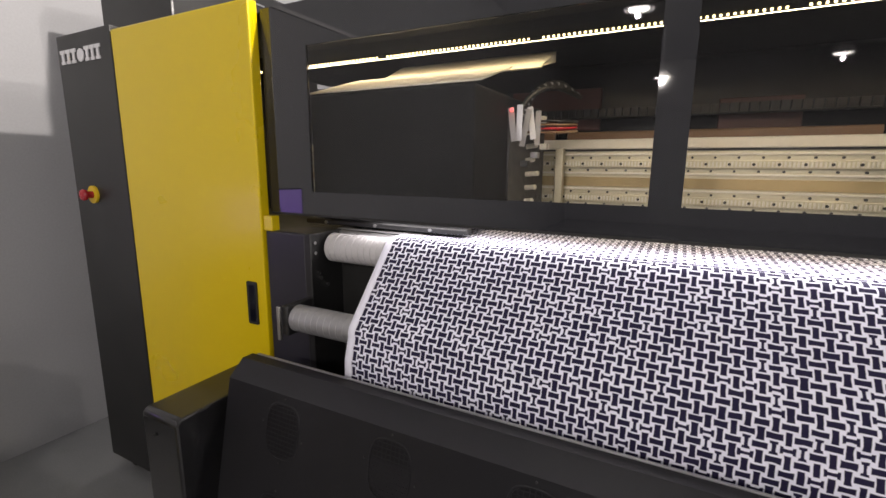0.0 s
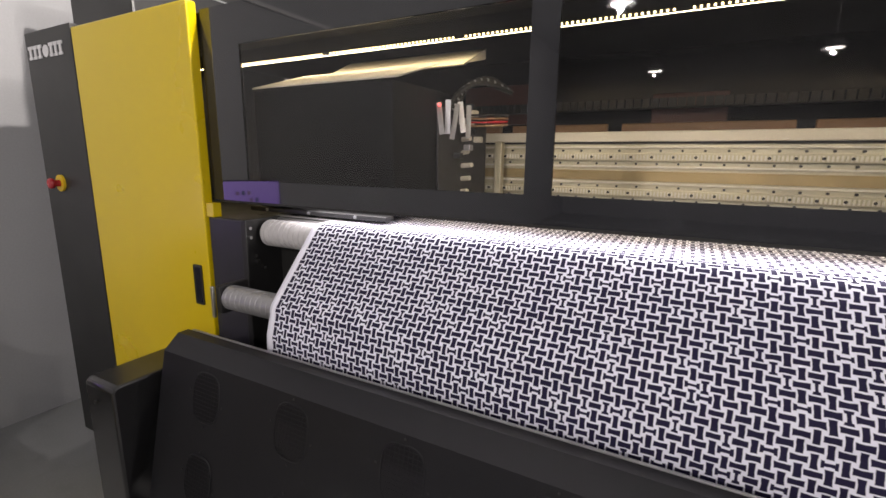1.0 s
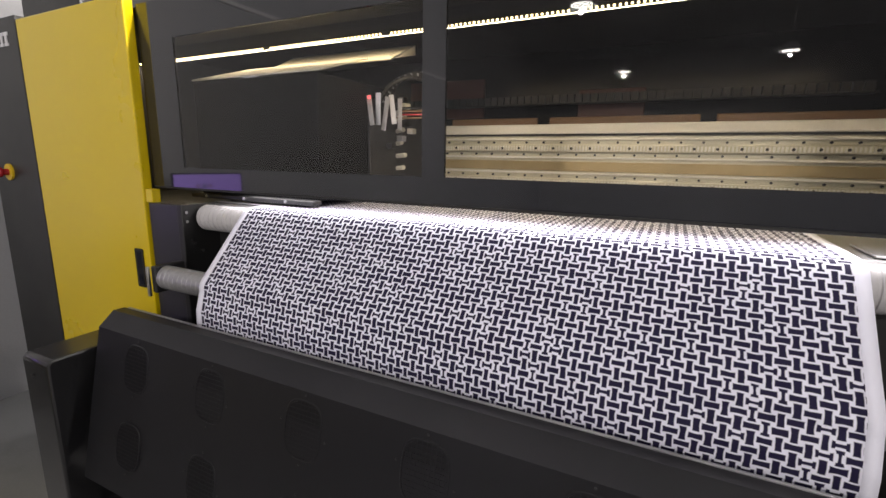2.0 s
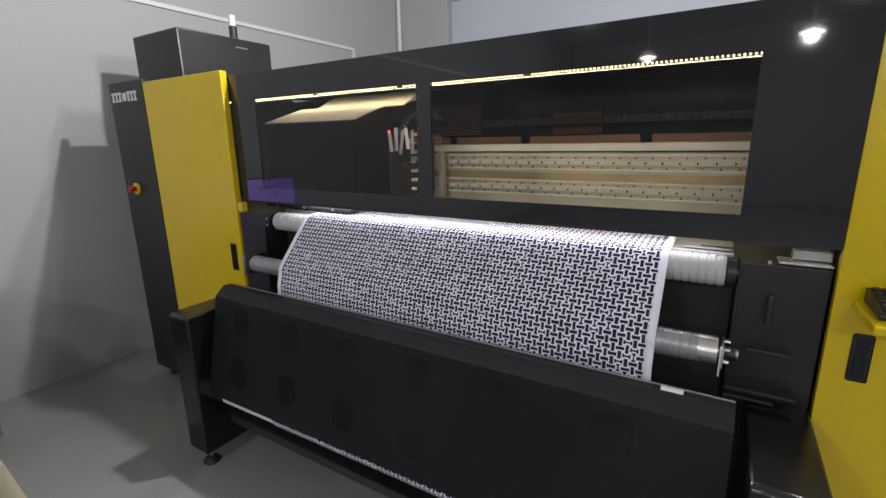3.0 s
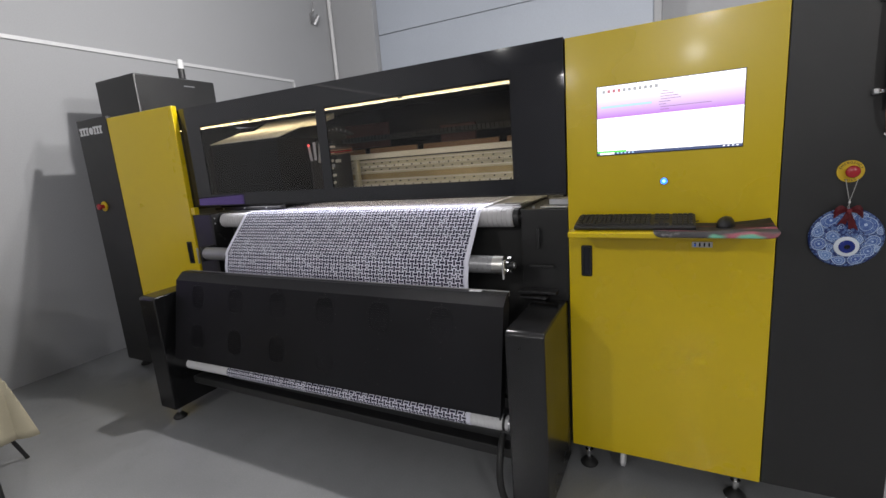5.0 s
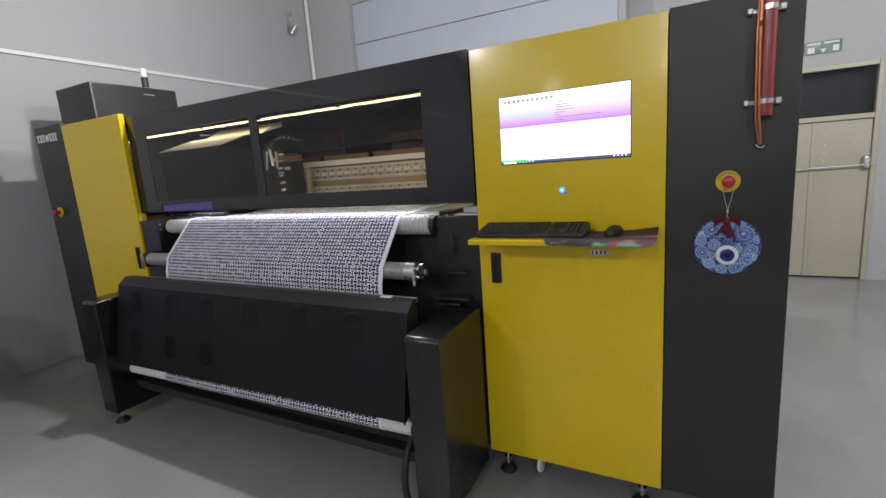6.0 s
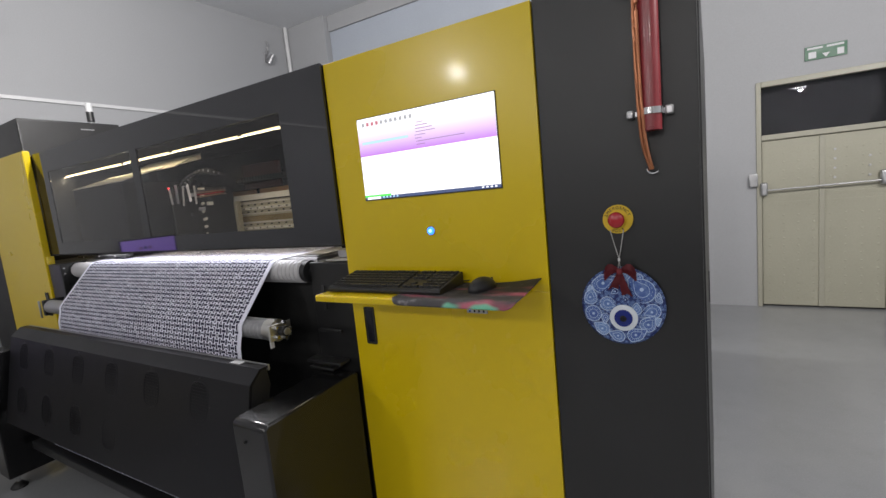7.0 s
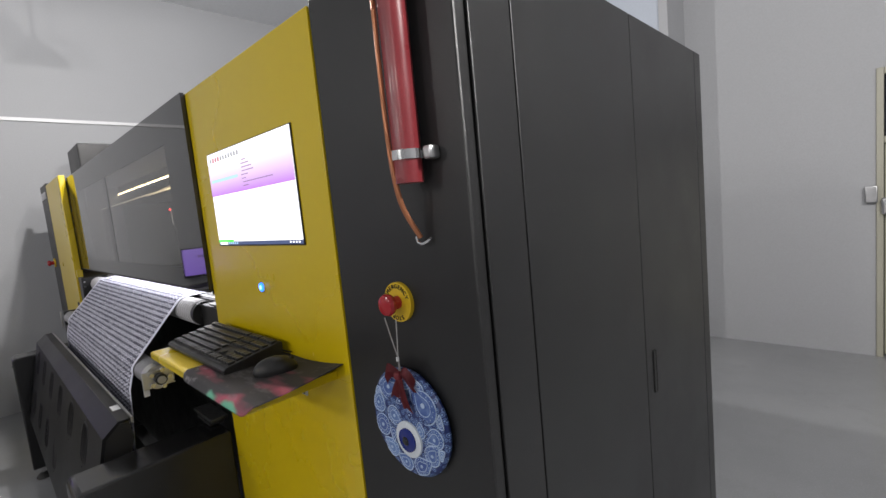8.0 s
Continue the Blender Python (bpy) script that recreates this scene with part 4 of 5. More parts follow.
flap = part("drying_flap", hung(prism_bm(FT, FX0, FX1)), SATIN, printer, "black sloping drying flap with fan grilles")
part("flap_side", prism_bm([(-0.268, 1.010), (-0.297, 1.010), (-0.339, 0.972), (-0.444, 0.487), (-0.39, 0.52), (-0.26, 0.95)], FX0 + 0.004, FX0 + 0.012), BLACK, flap)
part("flap_side", prism_bm([(-0.268, 1.010), (-0.297, 1.010), (-0.339, 0.972), (-0.444, 0.487), (-0.39, 0.52), (-0.26, 0.95)], FX1 - 0.012, FX1 - 0.004), BLACK, flap)
part("flap_lip", box_bm(FX0 + 0.02, FX1, -0.2635, -0.256, 1.002, 1.025, 0.001), STEEL, flap, "bare metal lip")
tilt = math.atan2(0.105, 0.490)


def on_flap(x, s, out):
    """A place on the flap's face, s metres down from its top fold, out metres in front."""
    return Vector((x, -0.350 - math.sin(tilt) * s - math.cos(tilt) * out, 0.978 - math.cos(tilt) * s + math.sin(tilt) * out))


def flap_box(x, s, w, h, d0, d1, bm):
    r = bmesh.ops.create_cube(bm, size=1)
    for v in r["verts"]:
        v.co = on_flap(x + v.co.x * w, s + v.co.y * h, d0 + (v.co.z + 0.5) * (d1 - d0))


def rounded(th, a, b):
    """A point on a rounded square of half sizes a and b."""
    c, d = math.cos(th), math.sin(th)
    r = (abs(c) ** 3.2 + abs(d) ** 3.2) ** (-1 / 3.2)
    return a * r * c, b * r * d


def reach(u, a, b):
    """Half length of a bar that crosses the rounded square at u."""
    return b * max(0.0, 1 - min(1.0, abs(u) / a) ** 3.2) ** (1 / 3.2)


GA, GB = 0.056, 0.070
for k in range(6):
    x = -2.275 + k * 0.352
    for s in (0.098, 0.350):
        fr = bmesh.new()
        rows = []
        for grow, out in ((1.0, 0.0004), (1.01, 0.0022), (1.07, 0.0022), (1.10, 0.0)):
            rows.append([fr.verts.new(on_flap(x + u, s + w, out)) for u, w in (rounded(2 * math.pi * a / 32, GA * grow, GB * grow) for a in range(32))])
        for r0, r1 in zip(rows, rows[1:]):
            for a in range(32):
                fr.faces.new((r0[a], r0[a - 1], r1[a - 1], r1[a]))
        bmesh.ops.recalc_face_normals(fr, faces=fr.faces[:])
        gr = part("fan_grille", fr, SATIN, flap, "dark rounded fan grille")
        # no hole is cut: a dark sheet on the face gives the opening's shade
        hole = bmesh.new()
        lo, hi = ([hole.verts.new(on_flap(x + u, s + w, d)) for u, w in (rounded(2 * math.pi * a / 32, GA, GB) for a in range(32))] for d in (0.0002, 0.0006))
        hole.faces.new(lo), hole.faces.new(hi)
        for a in range(32):
            hole.faces.new((lo[a], lo[a - 1], hi[a - 1], hi[a]))
        bmesh.ops.recalc_face_normals(hole, faces=hole.faces[:])
        part("fan_hole_shade", hole, OPENING_SHADE, gr)
        mesh = bmesh.new()
        for j in range(-5, 6):
            flap_box(x, s + j * 0.0125, 2 * reach(j * 0.0125, GB, GA), 0.0022, 0.0008, 0.0018, mesh)
        for j in range(-4, 5):
            flap_box(x + j * 0.0125, s, 0.0022, 2 * reach(j * 0.0125, GA, GB), 0.0008, 0.0016, mesh)
        tagged(part("wire_mesh", mesh, SATIN, gr), kind="stuff")
        for dx, ds in ((0.0, -0.088), (0.074, 0.012), (-0.074, -0.012), (0.0, 0.088)):
            part("grille_screw", rod_bm(on_flap(x + dx, s + ds, 0.0), on_flap(x + dx, s + ds, 0.003), 0.0026, 8), PLASTIC, gr)
# cross bars under the flap
part("cross_bar", box_bm(-2.50, -0.16, -0.365, -0.295, 0.245, 0.295, 0.006), BLACK, printer)
part("rear_cross_bar", box_bm(-2.50, -0.16, -0.05, 0.0, 0.30, 0.36, 0.006), BLACK, printer)

# take-up roll below the flap
RY, RZ = -0.325, 0.3845
roll = thing("take_up_roll", (-1.3, RY, RZ), "white cardboard core wound with printed fabric", "fabric roll")
part("core", hung(rod_bm((-2.56, RY, RZ), (-0.20, RY, RZ), 0.036, 28)), PAPER, roll, "white cardboard core")
part("chuck", hung(rod_bm((-2.60, RY, RZ), (-2.56, RY, RZ), 0.026, 20)), STEEL, roll)
part("chuck", hung(rod_bm((-0.20, RY, RZ), (-0.172, RY, RZ), 0.034, 20)), STEEL, roll)
part("chuck_collar", hung(rod_bm((-0.215, RY, RZ), (-0.196, RY, RZ), 0.040, 20)), CHROME, roll)
part("core_wrap", hung(ribbed_bm(-0.400, -0.250, RY, RZ, 0.0388, 0.0185, 0.0022)), PAPER, roll, "crumpled white film wrapped round the core")
part("core_tape", hung(rod_bm((-0.245, RY, RZ), (-0.232, RY, RZ), 0.0372, 28)), RUBBER, roll)
uvroll = bmesh.new()
lay = uvroll.loops.layers.uv.new("UVMap")
SEG = 32
cols = [[uvroll.verts.new((x, RY + 0.0405 * math.cos(2 * math.pi * k / SEG), RZ + 0.0405 * math.sin(2 * math.pi * k / SEG))) for k in range(SEG)] for x in (-2.135, -0.405)]
for k in range(SEG):
    f = uvroll.faces.new((cols[0][k], cols[1][k], cols[1][(k + 1) % SEG], cols[0][(k + 1) % SEG]))
    for lp, (u, v) in zip(f.loops, ((0.03, k), (1.74, k), (1.74, k + 1), (0.03, k + 1))):
        lp[lay].uv = (u, v * 0.2545 / SEG)
uvroll.faces.new(cols[0])
uvroll.faces.new(cols[1][::-1])
bmesh.ops.recalc_face_normals(uvroll, faces=uvroll.faces[:])
part("wound_fabric", hung(uvroll), PRINT, roll, "wound fabric with a dark basket-weave print")

# the printed fabric: over the platen and both rollers, then down behind the flap
prof = [(0.62, 1.3755), (0.30, 1.3755), (0.10, 1.3745), (0.045, 1.3735)]
for a in range(0, 8):
    th = radians(80 + a * 9)
    prof.append((UY + (UR + 0.0025) * math.cos(th), UZ + (UR + 0.0025) * math.sin(th)))
for a in range(0, 7):
    th = radians(140 + a * 8)
    prof.append((LY + (LR + 0.0025) * math.cos(th), LZ + (LR + 0.0025) * math.sin(th)))
prof += [(-0.212, 1.05), (-0.216, 0.96), (-0.225, 0.85), (-0.243, 0.70), (-0.265, 0.54), (-0.283, 0.40)]
fine = [prof[0]]
for (a, b), (c, d) in zip(prof, prof[1:]):
    if math.hypot(c - a, d - b) > 0.04:
        fine += [(a + (c - a) * s, b + (d - b) * s) for s in (0.03, 0.25, 0.5, 0.75, 0.97)]
    fine.append((c, d))
prof = fine
N = 72
FAX0, FAX1 = -2.180, -0.435
arc = [0.0]
for (a, b), (c, d) in zip(prof, prof[1:]):
    arc.append(arc[-1] + math.hypot(c - a, d - b))


def fabric_place(k, i):
    y, z = prof[i]
    x = FAX0 + (FAX1 - FAX0) * k / N
    free = 1.0 if arc[i] > 0.95 else 0.0
    ripple = 0.0025 * free * noise.noise(Vector((x * 4, arc[i] * 3, 0.3)))
    return (x, y - abs(ripple), z)


def fabric_strip(k0, k1):
    """The cloth between two of its lengthwise lines, with UV in metres."""
    bm = bmesh.new()
    lay = bm.loops.layers.uv.new("UVMap")
    g = [[bm.verts.new(fabric_place(k, i)) for k in range(k0, k1 + 1)] for i in range(len(prof))]
    for i in range(len(prof) - 1):
        for k in range(k1 - k0):
            f = bm.faces.new((g[i][k], g[i][k + 1], g[i + 1][k + 1], g[i + 1][k]))
            for lp, (kk, ii) in zip(f.loops, ((k, i), (k + 1, i), (k + 1, i + 1), (k, i + 1))):
                lp[lay].uv = ((FAX1 - FAX0) * (kk + k0) / N, arc[ii])
    return bm


fabric = thing("printed_fabric", (-1.3, 0.0, 1.37), "white fabric printed with a dark basket-weave pattern, running over rollers", "fabric")
for nm, k0, k1, lab in (("selvage", 0, 1, "unprinted white selvage"), ("printed_field", 1, N - 1, "dark basket-weave print on white"), ("selvage", N - 1, N, "unprinted white selvage")):
    ob = part(nm, fabric_strip(k0, k1), PRINT, fabric, lab)
    sm = ob.modifiers.new("thickness", "SOLIDIFY")
    sm.thickness, sm.offset = 0.0012, -1
tagpaper = solid("paper_tag", box_bm(-0.400, -0.340, -0.292, -0.266, 1.0223, 1.0245, 0.001), PAPER, "small white paper tag lying on the flap's edge", "tag")

# hose by the east leg
hose = solid("air_hose", tube_bm(smooth_path([(-0.235, -0.372, 0.375), (-0.228, -0.445, 0.31), (-0.215, -0.485, 0.18), (-0.16, -0.48, 0.06), (-0.04, -0.46, 0.022), (0.06, -0.40, 0.018)]), 0.016, 12), RUBBER, "black rubber hose hanging from the roll's end to the floor", "hose")

# ---- things on the control cabinet ----
shelf = part("keyboard_shelf", prism_bm([(-0.002, 1.290), (-0.222, 1.290), (-0.226, 1.286), (-0.226, 1.268), (-0.002, 1.268)], 0.045, 0.745, 0.002), YELLOW, printer, "yellow fold-out keyboard shelf")
for x in (0.14, 0.66):
    part("shelf_bracket", prism_bm([(-0.003, 1.266), (-0.16, 1.266), (-0.003, 1.235)], x - 0.006, x + 0.006), YELLOW, shelf)

kb = thing("keyboard", (0.30, -0.105, 1.293), "black plastic computer keyboard on the yellow shelf", "keyboard")
KT = [(-0.178, 1.2925), (-0.180, 1.303), (-0.172, 1.310), (-0.030, 1.336), (-0.022, 1.333), (-0.022, 1.300), (-0.026, 1.2925)]
part("case", prism_bm(KT, 0.062, 0.520, 0.002), PLASTIC, kb)
kslope = math.atan2(0.026, 0.142)
for r in range(6):
    y = -0.163 + r * 0.0222 + (0.004 if r == 5 else 0)
    z = 1.311 + (y + 0.172) * math.tan(kslope)
    groups = [(0.072, 15), (0.372, 3), (0.437, 4)] if r != 0 else [(0.072, 8), (0.372, 3), (0.437, 4)]
    for gx, n in groups:
        for k in range(n):
            wide = 0.0166
            x = gx + k * 0.0192
            if r == 0 and gx < 0.1:
                x = gx + (k * 0.0255 if k < 3 else (0.0765 + 0.112 if k > 3 else 0.0765) + (k - 4) * 0.0255 * (k > 3))
                wide = 0.109 if k == 3 else 0.0225
            if gx == 0.372 and r in (2, 1) and (r == 2 or k != 1):
                continue
            part("key", box_bm(x, x + wide, y, y + 0.0172, z - 0.002, z + 0.0055, 0.0012, 1), PLASTIC, kb)
part("badge", box_bm(0.39, 0.41, -0.0345, -0.0315, 1.3355, 1.3362), STEEL, kb)
pad_cable = solid("keyboard_cable", tube_bm(smooth_path([(0.30, -0.020, 1.305), (0.31, -0.010, 1.300), (0.36, -0.008, 1.297), (0.50, -0.008, 1.300), (0.535, -0.010, 1.303)]), 0.002, 6), RUBBER, "thin black keyboard cable along the panel", "cable")

# mouse mat, hanging over the shelf's front
mb = bmesh.new()
x0, x1, y0, y1, rr = 0.372, 0.778, -0.245, -0.004, 0.03
MX, MY = 28, 18
mg = []
for i in range(MX + 1):
    row = []
    for j in range(MY + 1):
        x, y = x0 + (x1 - x0) * i / MX, y0 + (y1 - y0) * j / MY
        # rounded corners
        for cx, cy in ((x0 + rr, y0 + rr), (x1 - rr, y0 + rr)):
            dx, dy = x - cx, y - cy
            if dx * (1 if cx > 0.5 else -1) > 0 and dy < 0 and math.hypot(dx, dy) > rr:
                s = rr / math.hypot(dx, dy)
                x, y = cx + dx * s, cy + dy * s
        lift = max(0, (x - 0.60) / 0.18) * max(0, (y + 0.22) / 0.22)
        over = max(0, -0.224 - y)
        y += 0.40 * over
        row.append(mb.verts.new((x, y, 1.2935 - 0.85 * over + 0.020 * lift ** 1.5)))
    mg.append(row)
for i in range(MX):
    for j in range(MY):
        mb.faces.new((mg[i][j], mg[i + 1][j], mg[i + 1][j + 1], mg[i][j + 1]))
r = bmesh.ops.extrude_face_region(mb, geom=mb.faces[:])
for v in [e for e in r["geom"] if isinstance(e, bmesh.types.BMVert)]:
    v.co.z -= 0.0028
bmesh.ops.recalc_face_normals(mb, faces=mb.faces[:])
solid("mouse_mat", mb, MAT, "dark mouse mat with red and green swirls on the shelf", "mouse mat")
mouse = thing("mouse", (0.60, -0.10, 1.296), "black computer mouse lying on the printed mat", "mouse")
mm = bmesh.new()
bmesh.ops.create_uvsphere(mm, u_segments=24, v_segments=14, radius=1)
for v in mm.verts:
    v.co.x *= 0.028 * (1 + 0.12 * v.co.y * v.co.y)
    v.co.y *= 0.052
    v.co.z = max(v.co.z, -0.15) * 0.034 + 0.0055
mm.transform(Matrix.Translation((0.622, -0.095, 1.2940)) @ Matrix.Rotation(radians(-22), 4, "Z"))
part("shell", mm, PLASTIC, mouse)
part("wheel", rod_bm((0.6375, -0.062, 1.3205), (0.643, -0.060, 1.3205), 0.006, 14), RUBBER, mouse)

# red tube held by two clamps, with a copper wire beside it
tube = thing("red_tube_holder", (1.10, -0.04, 1.9), "dark red tube held upright by two metal clamps", "tube")
part("tube", rod_bm((1.100, -0.030, 1.700), (1.100, -0.030, 2.080), 0.0245, 32), RED_TUBE, tube, "dark red glossy tube")
for z in (1.747, 2.045):
    m = lathe_bm([(0.025, -0.008), (0.0275, -0.008), (0.0275, 0.008), (0.025, 0.008)], 32)
    m.transform(Matrix.Translation((1.100, -0.030, z)))
    cl = part("clamp_band", m, CHROME, tube, "bright metal clamp band")
    part("clamp_bar", box_bm(1.052, 1.136, -0.006, 0.0, z - 0.007, z + 0.007, 0.002), CHROME, cl)
    part("clamp_ear", box_bm(1.041, 1.058, -0.024, 0.0, z - 0.010, z + 0.010, 0.004), STEEL, cl)
    part("clamp_ear", box_bm(1.131, 1.150, -0.024, 0.0, z - 0.011, z + 0.011, 0.004), STEEL, cl)
part("copper_wire", tube_bm(smooth_path([(1.072, -0.045, 2.075), (1.070, -0.045, 1.95), (1.072, -0.046, 1.80), (1.075, -0.044, 1.72), (1.080, -0.035, 1.66), (1.093, -0.012, 1.605)]), 0.0042, 8), COPPER, tube, "copper-coloured wire")
part("copper_wire", tube_bm(smooth_path([(1.078, -0.052, 2.075), (1.078, -0.052, 1.95), (1.080, -0.053, 1.80), (1.084, -0.050, 1.72), (1.088, -0.04, 1.66), (1.097, -0.014, 1.605)]), 0.0042, 8), COPPER, tube, "copper-coloured wire")
part("hook", tube_bm(smooth_path([(1.084, -0.012, 1.606), (1.088, -0.014, 1.597), (1.098, -0.014, 1.593), (1.108, -0.010, 1.597), (1.110, -0.002, 1.602)]), 0.0028, 8), CHROME, tube, "small wire hook")

# blue plate with an eye, hung by a string from the stop button
plate = thing("eye_plate", (1.007, -0.012, 1.238), "round blue paisley plate with a white-ringed blue eye and red bow", "ornament")
m = lathe_bm([(0.0, 0.0), (0.100, 0.0), (0.109, 0.004), (0.110, 0.009), (0.105, 0.014), (0.06, 0.016), (0.0, 0.017)], 48)
m.transform(Matrix.Translation((1.007, -0.002, 1.238)) @ Matrix.Rotation(radians(90), 4, "X"))
disc = part("disc", m, BLUE_PLATE, plate, "dark blue glazed disc")


def drop_outline(cx, cz, r, aim, tail, bend, n=30):
    """A paisley drop: a round head drawn out to a bent tip, kept inside the disc."""
    out = []
    ca, sa = math.cos(radians(aim)), math.sin(radians(aim))
    for k in range(n):
        th = 2 * math.pi * k / n
        pull = max(0.0, math.cos(th)) ** 5
        a, b = r * (math.cos(th) + tail * pull), r * (math.sin(th) * (1 - 0.3 * pull) + bend * pull)
        u, w = cx + a * ca - b * sa, cz + a * sa + b * ca
        far = math.hypot(u, w)
        if far > 0.103:
            u, w = u * 0.103 / far, w * 0.103 / far
        out.append((u, w))
    return out


def raised_drop(cx, cz, r, aim, tail, bend, lift):
    y0 = -0.0165 - lift
    edge = drop_outline(cx, cz, r, aim, tail, bend)
    mu, mw = sum(p[0] for p in edge) / len(edge), sum(p[1] for p in edge) / len(edge)

    def ring(scale, y):
        return [Vector((1.007 + mu + (u - mu) * scale, y, 1.238 + mw + (w - mw) * scale)) for u, w in edge]

    bm = bmesh.new()
    rows = [[bm.verts.new(p) for p in ring(s, y)] for s, y in ((1.0, -0.012), (1.0, y0), (0.80, y0 - 0.0012), (0.45, y0 - 0.0016))]
    for a, b in zip(rows, rows[1:]):
        for k in range(len(a)):
            bm.faces.new((a[k], a[k - 1], b[k - 1], b[k]))
    bm.faces.new(rows[-1])
    bmesh.ops.recalc_face_normals(bm, faces=bm.faces[:])
    ob = part("paisley_drop", bm, DROP, plate, "raised blue paisley drop")
    for s, y, thick in ((0.97, y0 - 0.0002, 0.0013), (0.56, y0 - 0.0015, 0.0008)):
        pts = ring(s, y)
        part("drop_outline", tube_bm(pts + pts[:1], thick, 6), PALE_LINE, ob, "pale slip line")
    if r > 0.017:
        beads = bmesh.new()
        for p in ring(0.76, y0 - 0.0013)[::2]:
            bmesh.ops.create_icosphere(beads, subdivisions=1, radius=0.0012, matrix=Matrix.Translation(p))
        part("bead_row", beads, PALE_LINE, ob)
    part("drop_eye", rod_bm((1.007 + mu, y0 - 0.001, 1.238 + mw), (1.007 + mu, y0 - 0.0026, 1.238 + mw), r * 0.16, 10), PALE_LINE, ob)


for k, (u, w, r, aim, tail, bend) in enumerate((
        (-0.48, 0.58, 0.27, 10, 0.9, 0.4), (0.50, 0.40, 0.33, 140, 0.9, -0.5), (-0.72, -0.22, 0.23, 0, 0.0, 0.0), (-0.36, 0.06, 0.20, -30, 0.6, 0.3),
        (-0.78, 0.20, 0.19, 60, 0.5, 0.5), (0.10, 0.16, 0.12, 100, 1.0, 0.5), (0.72, -0.10, 0.20, 190, 1.0, 0.5), (0.58, -0.46, 0.20, 70, 0.6, -0.5),
        (0.34, -0.08, 0.13, 90, 0.6, 0.0), (0.28, -0.76, 0.20, 20, 0.8, 0.4), (-0.12, -0.80, 0.17, 170, 0.6, -0.3), (-0.50, -0.62, 0.19, 130, 0.4, 0.4),
        (0.88, 0.22, 0.11, 80, 0.6, 0.3), (0.05, 0.78, 0.14, 0, 0.5, 0.2), (0.38, 0.82, 0.12, -40, 0.6, 0.2), (-0.14, 0.40, 0.13, 200, 0.8, 0.4), (0.86, -0.36, 0.10, 240, 0.4, 0.0), (-0.42, -0.30, 0.11, 250, 0.9, 0.4), (-0.80, 0.46, 0.09, 0, 0.0, 0.0))):
    raised_drop(u * 0.108, w * 0.108, r * 0.100, aim, tail, bend, 0.0003 * (k % 5))
m = lathe_bm([(0.0, 0.0), (0.037, 0.0), (0.0365, 0.004), (0.030, 0.0055), (0.0, 0.006)], 36)
m.transform(Matrix.Translation((1.010, -0.018, 1.206)) @ Matrix.Rotation(radians(90), 4, "X"))
iris = part("eye_white", m, EYE_WHITE, plate, "white glazed ring")
m = lathe_bm([(0.0, 0.0), (0.024, 0.0), (0.0235, 0.003), (0.012, 0.0055), (0.0, 0.006)], 32)
m.transform(Matrix.Translation((1.010, -0.0235, 1.206)) @ Matrix.Rotation(radians(90), 4, "X"))
part("eye_blue", m, EYE_BLUE, plate, "dark blue glazed boss")
m = lathe_bm([(0.0, 0.0), (0.009, 0.0), (0.007, 0.002), (0.0, 0.0025)], 20)
m.transform(Matrix.Translation((1.010, -0.029, 1.206)) @ Matrix.Rotation(radians(90), 4, "X"))
part("pupil", m, PUPIL, plate)
for x in (0.988, 1.022):
    part("string", tube_bm([(x, -0.030, 1.452), ((x + 1.006) / 2, -0.026, 1.41), (1.006, -0.022, 1.372), (1.004 + (x - 1.0) * 0.15, -0.02, 1.345)], 0.0012, 6), STRING, plate)
part("knot", rod_bm((1.006, -0.0235, 1.366), (1.006, -0.0235, 1.374), 0.003, 10), WHITE, plate)


def bow_loop(sign, lift):
    """One loop or tail of the ribbon as a folded band with thickness."""
    bm = bmesh.new()
    pts = [(0.0, 0.0), (0.010, 0.005), (0.020, 0.007), (0.030, 0.002), (0.038, -0.008), (0.042, -0.016)]
    rows = []
    for i, (a, b) in enumerate(pts):
        half = (0.005, 0.009, 0.014, 0.018, 0.018, 0.012)[i]
        bulge = 0.008 * math.sin(math.pi * i / 5)
        rows.append([bm.verts.new((1.006 + sign * a, -0.020 - bulge - lift, 1.338 + b - half)), bm.verts.new((1.006 + sign * a, -0.026 - bulge - lift, 1.338 + b)), bm.verts.new((1.006 + sign * a, -0.020 - bulge - lift, 1.338 + b + half))])
    for r0, r1 in zip(rows, rows[1:]):
        for k in range(2):
            bm.faces.new((r0[k], r1[k], r1[k + 1], r0[k + 1]))
    bmesh.ops.solidify(bm, geom=bm.faces[:], thickness=0.0015)
    return bm


for s in (-1, 1):
    part("bow_loop", bow_loop(s, 0.0), RIBBON, plate, "dark red ribbon loop")
for s, ln in ((-0.55, 0.05), (0.5, 0.068)):
    bm = bmesh.new()
    rows = []
    for i in range(5):
        k = i / 4
        w = 0.007 + 0.007 * k
        cx, cz = 1.006 + s * 0.035 * k, 1.336 - ln * k
        yy = -0.024 - 0.004 * math.sin(k * 3)
        rows.append([bm.verts.new((cx - w, yy, cz + s * 0.004)), bm.verts.new((cx, yy - 0.003, cz + (0.008 if i == 4 else 0))), bm.verts.new((cx + w, yy, cz - s * 0.004))])
    for r0, r1 in zip(rows, rows[1:]):
        for k in range(2):
            bm.faces.new((r0[k], r1[k], r1[k + 1], r0[k + 1]))
    bmesh.ops.solidify(bm, geom=bm.faces[:], thickness=0.0015)
    part("bow_tail", bm, RIBBON, plate)
part("bow_knot", box_bm(0.998, 1.014, -0.034, -0.020, 1.330, 1.346, 0.005, 3), RIBBON, plate)

